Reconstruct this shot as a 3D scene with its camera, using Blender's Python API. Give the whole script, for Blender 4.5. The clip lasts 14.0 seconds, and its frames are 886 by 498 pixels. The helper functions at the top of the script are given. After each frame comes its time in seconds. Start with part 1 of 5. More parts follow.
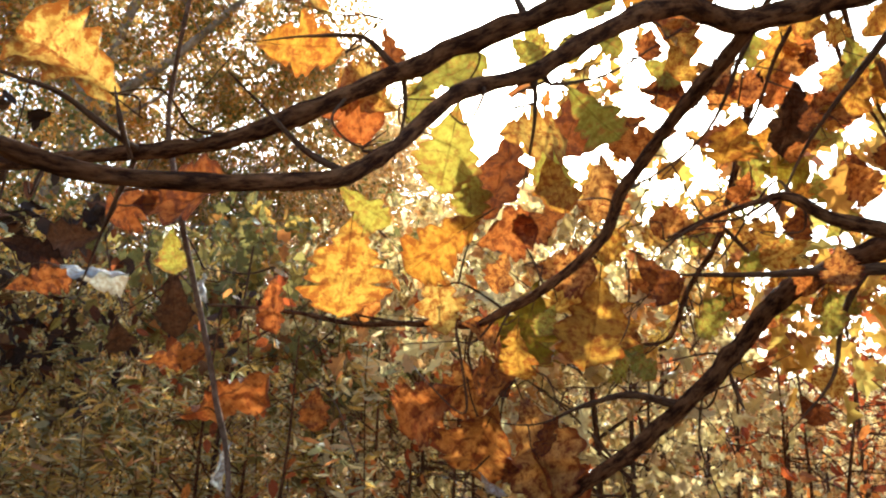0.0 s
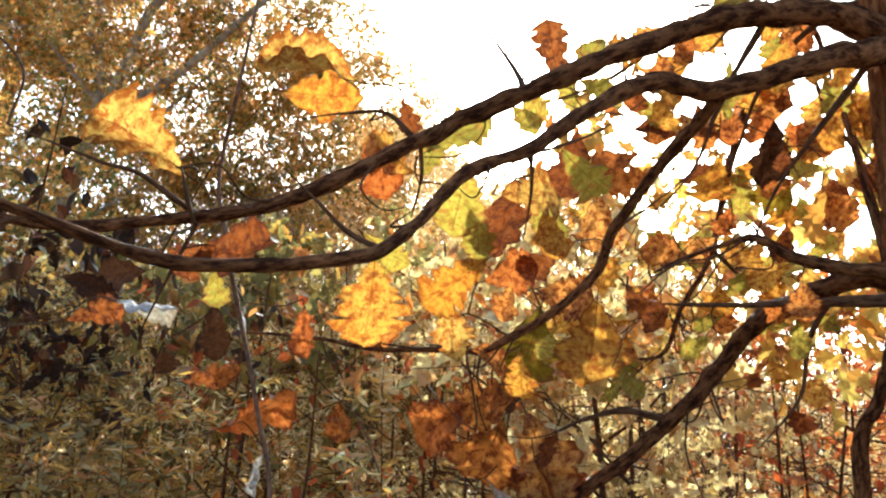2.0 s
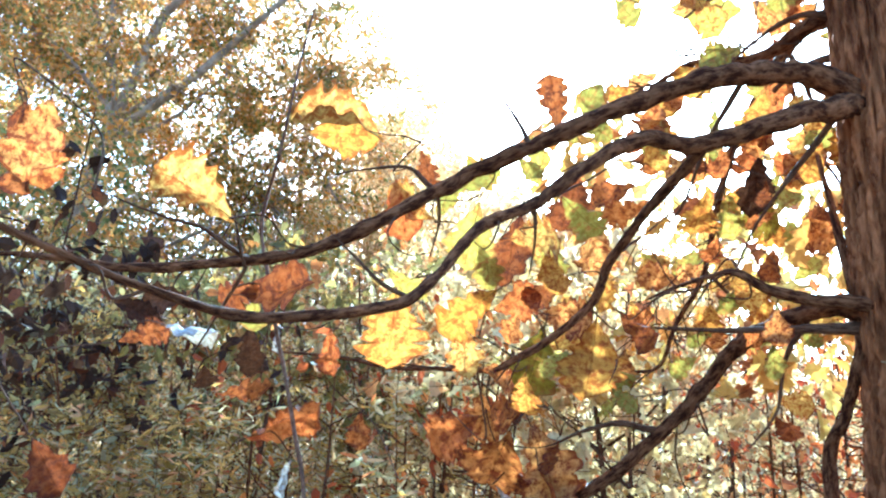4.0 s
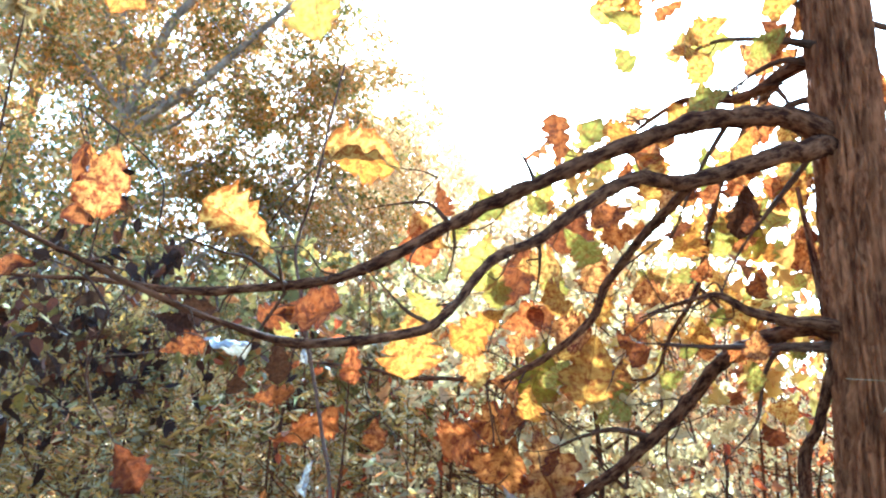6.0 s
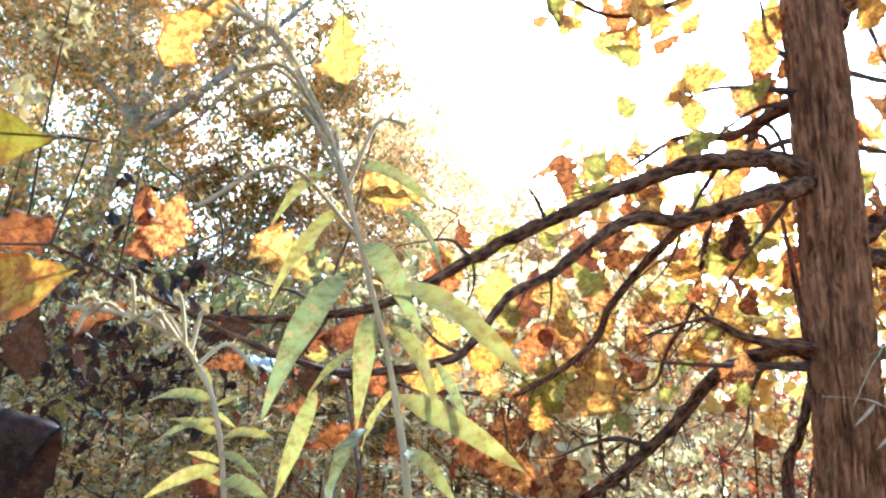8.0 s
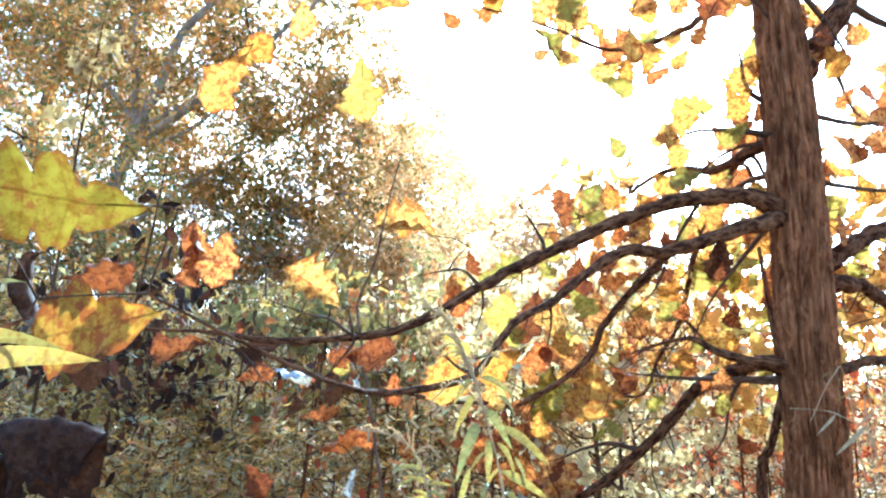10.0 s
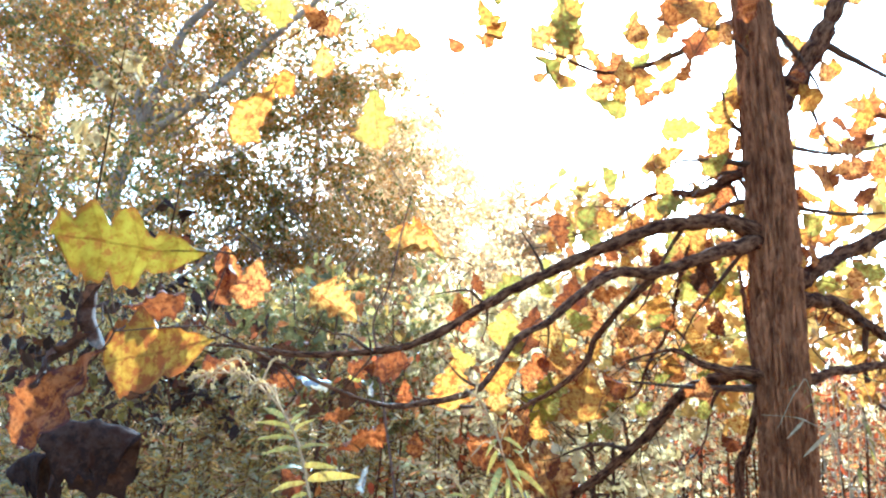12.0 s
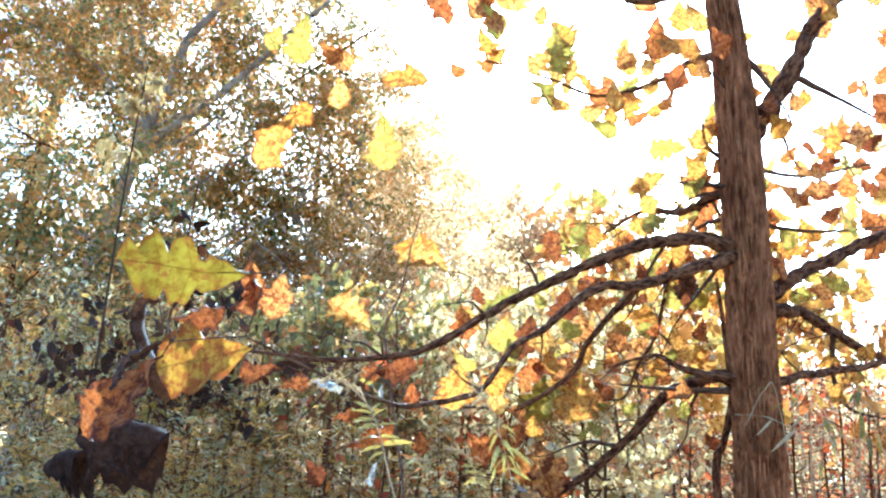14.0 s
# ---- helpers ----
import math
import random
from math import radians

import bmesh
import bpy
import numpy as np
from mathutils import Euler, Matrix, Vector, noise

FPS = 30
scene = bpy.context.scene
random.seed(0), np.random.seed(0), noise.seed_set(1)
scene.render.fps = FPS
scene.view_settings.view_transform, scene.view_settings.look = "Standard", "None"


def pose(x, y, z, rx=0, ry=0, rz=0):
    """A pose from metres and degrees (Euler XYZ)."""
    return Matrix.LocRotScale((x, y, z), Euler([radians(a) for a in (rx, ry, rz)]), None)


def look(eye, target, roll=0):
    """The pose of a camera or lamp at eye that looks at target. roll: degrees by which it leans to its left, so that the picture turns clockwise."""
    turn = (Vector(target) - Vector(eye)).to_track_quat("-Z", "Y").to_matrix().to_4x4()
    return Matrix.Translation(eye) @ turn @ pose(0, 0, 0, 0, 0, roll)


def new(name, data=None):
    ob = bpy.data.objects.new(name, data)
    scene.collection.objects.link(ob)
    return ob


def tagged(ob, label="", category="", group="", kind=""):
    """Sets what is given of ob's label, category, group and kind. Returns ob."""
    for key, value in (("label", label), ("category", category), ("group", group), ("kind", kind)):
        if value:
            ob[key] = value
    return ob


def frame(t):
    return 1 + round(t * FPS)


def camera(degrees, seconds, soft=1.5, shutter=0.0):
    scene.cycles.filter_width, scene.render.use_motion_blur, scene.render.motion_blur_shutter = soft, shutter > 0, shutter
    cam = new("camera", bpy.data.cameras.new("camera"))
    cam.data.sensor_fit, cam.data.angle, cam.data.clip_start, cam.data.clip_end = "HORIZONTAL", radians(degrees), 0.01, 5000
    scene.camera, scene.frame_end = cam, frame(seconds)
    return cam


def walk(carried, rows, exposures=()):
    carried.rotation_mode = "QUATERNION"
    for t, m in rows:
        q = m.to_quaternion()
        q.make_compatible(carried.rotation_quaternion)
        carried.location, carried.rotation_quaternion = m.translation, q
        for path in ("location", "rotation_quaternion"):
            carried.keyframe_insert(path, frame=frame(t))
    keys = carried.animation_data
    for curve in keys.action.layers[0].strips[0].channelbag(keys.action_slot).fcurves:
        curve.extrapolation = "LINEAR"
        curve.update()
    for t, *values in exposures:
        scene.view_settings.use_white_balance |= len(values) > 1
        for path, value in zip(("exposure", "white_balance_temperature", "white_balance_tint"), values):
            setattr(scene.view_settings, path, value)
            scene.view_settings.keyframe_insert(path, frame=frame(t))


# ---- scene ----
cam = camera(60.4, 14.0, soft=2.2)
# seconds, eye in metres, turn in degrees
PATH = [
    (0.0, 0.000, 0.000, 1.300, 106.00, 0.00, -0.00),
    (0.5, -0.001, -0.048, 1.296, 106.22, 0.11, 0.18),
    (1.0, -0.002, -0.099, 1.300, 106.22, 0.13, 0.36),
    (1.5, -0.002, -0.154, 1.308, 106.17, 0.05, 0.52),
    (2.0, -0.006, -0.209, 1.318, 106.09, 0.25, 0.73),
    (2.5, -0.012, -0.260, 1.330, 106.02, 0.25, 0.79),
    (3.0, -0.014, -0.316, 1.331, 106.04, 0.17, 0.95),
    (3.5, -0.018, -0.369, 1.334, 106.07, 0.19, 1.10),
    (6.0, -0.044, -0.625, 1.342, 105.99, -0.36, 1.27),
    (6.5, -0.053, -0.680, 1.349, 105.90, -0.25, 1.45),
    (7.0, -0.058, -0.735, 1.355, 105.89, -0.43, 1.58),
    (7.5, -0.073, -0.795, 1.363, 105.79, -0.44, 1.46),
    (8.0, -0.092, -0.861, 1.363, 105.90, -0.36, 1.33),
    (8.5, -0.101, -0.928, 1.370, 105.81, -0.36, 1.37),
    (11.0, -0.145, -1.270, 1.387, 105.49, -0.39, 1.03),
    (11.5, -0.151, -1.331, 1.397, 105.19, -0.40, 1.01),
    (12.0, -0.156, -1.396, 1.415, 104.97, -0.40, 1.01),
    (12.5, -0.159, -1.466, 1.425, 104.78, -0.31, 1.07),
    (13.0, -0.164, -1.533, 1.421, 104.88, -0.31, 1.01),
    (13.5, -0.165, -1.603, 1.408, 105.01, -0.40, 1.01),
    (14.0, -0.171, -1.671, 1.392, 105.13, -0.41, 0.92),
]
walk(cam, [(t, pose(x, y, z, rx, ry, rz)) for t, x, y, z, rx, ry, rz in PATH],
     exposures=[(0.0, 1.6, 5400, -5), (1.0, 1.66, 5400, -5), (2.0, 1.76, 5350, -5), (2.6, 2.06, 4700, -8), (3.0, 2.07, 4600, -8), (3.5, 2.48, 4080, -11), (3.7, 2.54, 4000, -11), (6.0, 2.56, 4000, -11), (14.0, 2.5, 4000, -11)])

# ---- light: low autumn sun ahead of the camera, hazy sky ----
SUN = Vector((0.077, 0.884, 0.462)).normalized()
world = bpy.data.worlds.new("sky")
scene.world = world
world.use_nodes = True
wn = world.node_tree.nodes
sky = wn.new("ShaderNodeTexSky")
sky.sky_type = "NISHITA"
sky.sun_disc = False
sky.sun_elevation = math.asin(SUN.z)
sky.sun_rotation = math.atan2(SUN.x, SUN.y)
sky.air_density, sky.dust_density, sky.ozone_density = 0.9, 4.5, 0.6
wn["Background"].inputs["Strength"].default_value = 0.15
world.node_tree.links.new(sky.outputs[0], wn["Background"].inputs["Color"])
sun_data = bpy.data.lights.new("sun", "SUN")
sun_data.energy, sun_data.angle, sun_data.color = 3.3, radians(0.5), (1.0, 0.93, 0.82)
sun = new("sun", sun_data)
sun.matrix_world = look(SUN * 50, (0, 0, 0))


# ---- materials ----
def material(name):
    m = bpy.data.materials.new(name)
    m.use_nodes = True
    nt = m.node_tree
    return m, nt.nodes, nt.links, nt.nodes["Principled BSDF"]


def ramp(nodes, stops):
    r = nodes.new("ShaderNodeValToRGB")
    e = r.color_ramp.elements
    while len(e) < len(stops):
        e.new(0.5)
    for el, (p, c) in zip(e, stops):
        el.position, el.color = p, (*c, 1)
    return r


def noise_tex(nodes, links, coords, scale, detail=4, rough=0.6, stretch=None):
    n = nodes.new("ShaderNodeTexNoise")
    n.inputs["Scale"].default_value, n.inputs["Detail"].default_value = scale, detail
    n.inputs["Roughness"].default_value = rough
    if stretch:
        mp = nodes.new("ShaderNodeMapping")
        mp.inputs["Scale"].default_value = stretch
        links.new(coords, mp.inputs["Vector"])
        coords = mp.outputs[0]
    links.new(coords, n.inputs["Vector"])
    return n


def mixer(nodes, links, fac, a, b, blend="MIX"):
    m = nodes.new("ShaderNodeMix")
    m.data_type, m.blend_type = "RGBA", blend
    for sock, v in ((m.inputs[0], fac), (m.inputs[6], a), (m.inputs[7], b)):
        if isinstance(v, (int, float)):
            sock.default_value = v
        elif isinstance(v, tuple):
            sock.default_value = (*v, 1)
        else:
            links.new(v, sock)
    return m.outputs[2]


def leaf_material(name, stops, spot, spotted=0.5, translucent=0.5, per_island=False, veins=True, spot_scale=26.0, rough=0.55, gloss=0.3):
    """Thin leaf: colour by piece, brown blotches, veins; light passes through it."""
    m, nodes, links, bsdf = material(name)
    tc = nodes.new("ShaderNodeTexCoord")
    if per_island:
        geo = nodes.new("ShaderNodeNewGeometry")
        rnd = geo.outputs["Random Per Island"]
        coords = geo.outputs["Position"]
    else:
        info = nodes.new("ShaderNodeObjectInfo")
        rnd = info.outputs["Random"]
        add = nodes.new("ShaderNodeVectorMath")
        add.operation = "ADD"
        links.new(tc.outputs["Object"], add.inputs[0])
        links.new(info.outputs["Location"], add.inputs[1])
        coords = add.outputs[0]
    base = ramp(nodes, stops)
    if per_island:
        # neighbouring leaves turn colour together
        patch = noise_tex(nodes, links, coords, 0.55, 3)
        mr = nodes.new("ShaderNodeMapRange")
        mr.inputs["From Min"].default_value, mr.inputs["From Max"].default_value = 0.3, 0.7
        links.new(patch.outputs[0], mr.inputs["Value"])
        mr.inputs["To Min"].default_value, mr.inputs["To Max"].default_value = -0.3, 0.3
        both = nodes.new("ShaderNodeMath")
        links.new(rnd, both.inputs[0])
        links.new(mr.outputs[0], both.inputs[1])
        links.new(both.outputs[0], base.inputs[0])
    else:
        links.new(rnd, base.inputs[0])
    col = base.outputs[0]
    if not per_island:
        big = noise_tex(nodes, links, coords, 11.0, 4)
        shift = ramp(nodes, [(0.36, (0.62, 0.42, 0.3)), (0.5, (0.95, 0.88, 0.8)), (0.66, (1.15, 1.22, 1.3))])
        links.new(big.outputs[0], shift.inputs[0])
        col = mixer(nodes, links, 0.85, col, shift.outputs[0], "MULTIPLY")
        blot = noise_tex(nodes, links, coords, spot_scale / 3.0, 5, 0.72)
        edge = ramp(nodes, [(0.58 - 0.12 * spotted, (0, 0, 0)), (0.67 - 0.12 * spotted, (0.95, 0.95, 0.95))])
        links.new(blot.outputs[0], edge.inputs[0])
        col = mixer(nodes, links, edge.outputs[0], col, spot)
        speck = noise_tex(nodes, links, coords, spot_scale * 2.6, 2, 0.5)
        sp = ramp(nodes, [(0.64, (0, 0, 0)), (0.69, (1, 1, 1))])
        links.new(speck.outputs[0], sp.inputs[0])
        col = mixer(nodes, links, sp.outputs[0], col, spot)
    else:
        big = noise_tex(nodes, links, coords, 0.9, 2)
        shift = ramp(nodes, [(0.35, (0.7, 0.66, 0.6)), (0.65, (1.15, 1.15, 1.1))])
        links.new(big.outputs[0], shift.inputs[0])
        col = mixer(nodes, links, 0.9, col, shift.outputs[0], "MULTIPLY")
        fine = noise_tex(nodes, links, coords, 40, 3)
        fr = ramp(nodes, [(0.52, (0, 0, 0)), (0.66, (1, 1, 1))])
        links.new(fine.outputs[0], fr.inputs[0])
        fm = nodes.new("ShaderNodeMath")
        fm.operation = "MULTIPLY"
        fm.inputs[1].default_value = spotted
        links.new(fr.outputs[0], fm.inputs[0])
        col = mixer(nodes, links, fm.outputs[0], col, spot)
    if veins and not per_island:
        # midrib and side veins from the leaf's own across / along coordinates
        sep = nodes.new("ShaderNodeSeparateXYZ")
        links.new(tc.outputs["UV"], sep.inputs[0])

        def calc(op, a, b=None):
            n = nodes.new("ShaderNodeMath")
            n.operation = op
            for i, v in enumerate((a, b)):
                if v is None:
                    continue
                if isinstance(v, (int, float)):
                    n.inputs[i].default_value = v
                else:
                    links.new(v, n.inputs[i])
            return n.outputs[0]
        across = calc("ABSOLUTE", calc("SUBTRACT", sep.outputs[0], 0.5))
        rib = calc("LESS_THAN", across, 0.018)
        lobe = nodes.new("ShaderNodeAttribute")
        lobe.attribute_name = "lobe"
        side = calc("LESS_THAN", calc("ABSOLUTE", calc("SUBTRACT", calc("FRACT", lobe.outputs["Fac"]), 0.5)), 0.035)
        vein = calc("MULTIPLY", calc("MAXIMUM", rib, calc("MULTIPLY", side, 0.55)), 0.6)
        rim = calc("ADD", calc("MULTIPLY", calc("POWER", calc("MULTIPLY", across, 2.0), 4.0), 0.56), calc("MULTIPLY", calc("POWER", sep.outputs[1], 4.0), 0.2))
        ragged = noise_tex(nodes, links, coords, 18, 4, 0.7)
        worn = ramp(nodes, [(0.78, (0, 0, 0)), (0.92, (0.9, 0.9, 0.9))])
        links.new(calc("ADD", rim, calc("MULTIPLY", ragged.outputs[0], 0.95)), worn.inputs[0])
        col = mixer(nodes, links, worn.outputs[0], col, spot)
        col = mixer(nodes, links, vein, col, mixer(nodes, links, 1.0, col, (0.5, 0.42, 0.4), "MULTIPLY"))
        bump = nodes.new("ShaderNodeBump")
        bump.inputs["Strength"].default_value, bump.inputs["Distance"].default_value = 0.5, 0.002
        links.new(vein, bump.inputs["Height"])
        links.new(bump.outputs[0], bsdf.inputs["Normal"])
    links.new(col, bsdf.inputs["Base Color"])
    bsdf.inputs["Roughness"].default_value = rough
    bsdf.inputs["Specular IOR Level"].default_value = gloss
    tr = nodes.new("ShaderNodeBsdfTranslucent")
    links.new(mixer(nodes, links, 1.0, col, (1.0, 0.92, 0.7), "MULTIPLY"), tr.inputs["Color"])
    mix = nodes.new("ShaderNodeMixShader")
    mix.inputs[0].default_value = translucent
    links.new(bsdf.outputs[0], mix.inputs[1])
    links.new(tr.outputs[0], mix.inputs[2])
    links.new(mix.outputs[0], nodes["Material Output"].inputs["Surface"])
    return m


def bark_material(name, dark, light, scale=30.0, stretch=(1, 1, 0.18), depth=0.006, moss=None, stops=(0.32, 0.55, 0.72), grain=False):
    m, nodes, links, bsdf = material(name)
    tc = nodes.new("ShaderNodeTexCoord")
    where = tc.outputs["Object"]
    if grain:
        at = nodes.new("ShaderNodeAttribute")
        at.attribute_name = "grain"
        where = at.outputs["Vector"]
    a = noise_tex(nodes, links, where, scale, 8, 0.7, stretch)
    r = ramp(nodes, [(stops[0], dark), (stops[1], tuple((u + v) / 2 for u, v in zip(dark, light))), (stops[2], light)])
    links.new(a.outputs[0], r.inputs[0])
    b = noise_tex(nodes, links, tc.outputs["Object"], 5.0, 3)
    tone = ramp(nodes, [(0.35, (0.65, 0.6, 0.55)), (0.7, (1.15, 1.1, 1.05))])
    links.new(b.outputs[0], tone.inputs[0])
    col = mixer(nodes, links, 0.8, r.outputs[0], tone.outputs[0], "MULTIPLY")
    if moss:
        c = noise_tex(nodes, links, tc.outputs["Object"], 9.0, 5)
        mr = ramp(nodes, [(0.56, (0, 0, 0)), (0.68, (0.6, 0.6, 0.6))])
        links.new(c.outputs[0], mr.inputs[0])
        col = mixer(nodes, links, mr.outputs[0], col, moss)
    links.new(col, bsdf.inputs["Base Color"])
    bsdf.inputs["Roughness"].default_value = 0.9
    bsdf.inputs["Specular IOR Level"].default_value = 0.08
    bump = nodes.new("ShaderNodeBump")
    bump.inputs["Strength"].default_value, bump.inputs["Distance"].default_value = 0.9, depth
    links.new(a.outputs[0], bump.inputs["Height"])
    links.new(bump.outputs[0], bsdf.inputs["Normal"])
    return m


BARK = bark_material("oak_bark", (0.11, 0.033, 0.011), (0.52, 0.195, 0.07), 46, (1, 1, 0.2), 0.011, None, (0.36, 0.5, 0.66))
LIMB = bark_material("limb_bark", (0.045, 0.015, 0.006), (0.30, 0.125, 0.05), 95, (1, 1, 0.28), 0.009, None, (0.42, 0.52, 0.64), True)
TWIG = bark_material("twig_bark", (0.04, 0.018, 0.009), (0.21, 0.105, 0.055), 150, (1, 1, 0.2), 0.001, None, (0.36, 0.52, 0.7), True)
PALE = bark_material("pale_bark", (0.26, 0.17, 0.10), (0.58, 0.43, 0.29), 6, (1, 1, 0.3), 0.01)
OLD_VINE = bark_material("vine_stem", (0.10, 0.05, 0.032), (0.36, 0.22, 0.15), 90, (1, 1, 0.4), 0.001)
VINE = bark_material("dry_stem", (0.42, 0.25, 0.11), (0.72, 0.50, 0.26), 90, (1, 1, 0.4), 0.001)

LEAF = {
    "golden": leaf_material("golden_leaf", [(0.0, (0.50, 0.24, 0.03)), (0.5, (0.55, 0.31, 0.05)), (1.0, (0.53, 0.35, 0.09))], (0.27, 0.075, 0.012), 0.75, 0.6),
    "orange": leaf_material("orange_leaf", [(0.0, (0.42, 0.13, 0.03)), (0.5, (0.52, 0.21, 0.045)), (1.0, (0.56, 0.29, 0.08))], (0.17, 0.035, 0.010), 0.75, 0.55),
    "rust": leaf_material("rust_leaf", [(0.0, (0.17, 0.05, 0.016)), (1.0, (0.34, 0.115, 0.028))], (0.09, 0.025, 0.014), 0.7, 0.45, rough=0.7, gloss=0.12),
    "olive": leaf_material("olive_leaf", [(0.0, (0.22, 0.20, 0.035)), (1.0, (0.40, 0.34, 0.06))], (0.30, 0.13, 0.03), 0.45, 0.6),
    "walnut": leaf_material("walnut_leaf", [(0.0, (0.06, 0.026, 0.014)), (1.0, (0.105, 0.046, 0.024))], (0.035, 0.016, 0.010), 0.6, 0.2, rough=0.75, gloss=0.08),
    "moss": leaf_material("moss_leaf", [(0.0, (0.17, 0.125, 0.010)), (1.0, (0.22, 0.16, 0.014))], (0.17, 0.065, 0.012), 0.5, 0.45, gloss=0.15),
    "amber": leaf_material("amber_leaf", [(0.0, (0.34, 0.18, 0.014)), (1.0, (0.40, 0.22, 0.02))], (0.26, 0.07, 0.012), 0.85, 0.45, gloss=0.15),
    "silver": leaf_material("silver_leaf", [(0.0, (0.50, 0.47, 0.45)), (1.0, (0.66, 0.62, 0.58))], (0.34, 0.27, 0.22), 0.3, 0.3),
}
GREEN_BLADE = leaf_material("goldenrod_leaf", [(0.0, (0.20, 0.19, 0.07)), (0.4, (0.32, 0.26, 0.06)), (1.0, (0.45, 0.32, 0.06))], (0.36, 0.22, 0.07), 0.35, 0.5, veins=False, gloss=0.15)
PLUME = leaf_material("dry_plume", [(0.0, (0.60, 0.40, 0.15)), (1.0, (0.82, 0.62, 0.28))], (0.4, 0.3, 0.18), 0.2, 0.5, per_island=True)
CANOPY = leaf_material("canopy_leaves", [(0.0, (0.18, 0.19, 0.07)), (0.3, (0.38, 0.34, 0.12)), (0.45, (0.60, 0.39, 0.13)), (0.62, (0.82, 0.44, 0.10)), (0.8, (0.58, 0.24, 0.07)), (1.0, (0.86, 0.68, 0.38))], (0.2, 0.1, 0.04), 0.3, 0.76, per_island=True, rough=0.5, gloss=0.22)
TAN = leaf_material("tan_canopy_leaves", [(0.0, (0.44, 0.26, 0.13)), (0.3, (0.78, 0.57, 0.31)), (0.7, (0.84, 0.66, 0.38)), (0.9, (0.84, 0.50, 0.22)), (1.0, (0.90, 0.80, 0.56))], (0.20, 0.11, 0.05), 0.3, 0.72, per_island=True)
STRAW = leaf_material("straw_leaves", [(0.0, (0.26, 0.14, 0.06)), (0.2, (0.54, 0.41, 0.18)), (0.45, (0.74, 0.61, 0.33)), (0.8, (0.84, 0.73, 0.46)), (1.0, (0.54, 0.25, 0.09))], (0.32, 0.18, 0.08), 0.5, 0.68, per_island=True, rough=0.5, gloss=0.22)
MAPLE = leaf_material("maple_leaves", [(0.0, (0.15, 0.13, 0.05)), (0.4, (0.25, 0.22, 0.08)), (0.7, (0.36, 0.29, 0.10)), (0.88, (0.46, 0.30, 0.07)), (1.0, (0.34, 0.13, 0.04))], (0.25, 0.13, 0.05), 0.4, 0.6, per_island=True, rough=0.5, gloss=0.22)
WEED = leaf_material("weed_leaves", [(0.0, (0.13, 0.06, 0.03)), (0.2, (0.34, 0.22, 0.07)), (0.4, (0.66, 0.44, 0.14)), (0.52, (0.84, 0.54, 0.14)), (0.64, (0.40, 0.40, 0.22)), (0.76, (0.64, 0.62, 0.42)), (0.86, (0.66, 0.24, 0.08)), (1.0, (0.88, 0.76, 0.50))], (0.2, 0.12, 0.04), 0.3, 0.74, per_island=True, rough=0.38, gloss=0.45)
BRUSH = leaf_material("brush_leaves", [(0.0, (0.06, 0.035, 0.02)), (0.2, (0.20, 0.12, 0.05)), (0.32, (0.40, 0.36, 0.18)), (0.48, (0.66, 0.46, 0.16)), (0.6, (0.86, 0.56, 0.12)), (0.72, (0.42, 0.13, 0.05)), (0.84, (0.62, 0.60, 0.40)), (0.95, (0.86, 0.76, 0.50)), (1.0, (0.10, 0.05, 0.03))], (0.12, 0.08, 0.03), 0.35, 0.74, per_island=True, rough=0.38, gloss=0.45)
THICKET = leaf_material("thicket_leaves", [(0.0, (0.08, 0.045, 0.03)), (0.2, (0.30, 0.13, 0.07)), (0.4, (0.60, 0.32, 0.14)), (0.55, (0.44, 0.40, 0.20)), (0.72, (0.78, 0.66, 0.42)), (0.88, (0.84, 0.76, 0.54)), (1.0, (0.66, 0.34, 0.10))], (0.10, 0.06, 0.03), 0.35, 0.72, per_island=True, rough=0.38, gloss=0.45)
RUSSET = leaf_material("russet_leaves", [(0.0, (0.26, 0.045, 0.02)), (0.4, (0.52, 0.12, 0.035)), (0.7, (0.66, 0.24, 0.06)), (0.9, (0.62, 0.40, 0.18)), (1.0, (0.42, 0.12, 0.05))], (0.16, 0.04, 0.015), 0.4, 0.64, per_island=True, rough=0.5, gloss=0.22)
DARK = leaf_material("dark_leaves", [(0.0, (0.035, 0.018, 0.012)), (0.6, (0.075, 0.038, 0.022)), (0.8, (0.17, 0.05, 0.02)), (0.92, (0.22, 0.15, 0.05)), (1.0, (0.36, 0.24, 0.05))], (0.03, 0.015, 0.012), 0.5, 0.25, per_island=True, rough=0.75, gloss=0.12)
SUNLIT = leaf_material("sunlit_oak_leaves", [(0.0, (0.46, 0.16, 0.04)), (0.3, (0.62, 0.32, 0.07)), (0.65, (0.68, 0.43, 0.09)), (0.85, (0.60, 0.50, 0.15)), (1.0, (0.36, 0.13, 0.05))], (0.34, 0.10, 0.02), 0.45, 0.6, per_island=True)


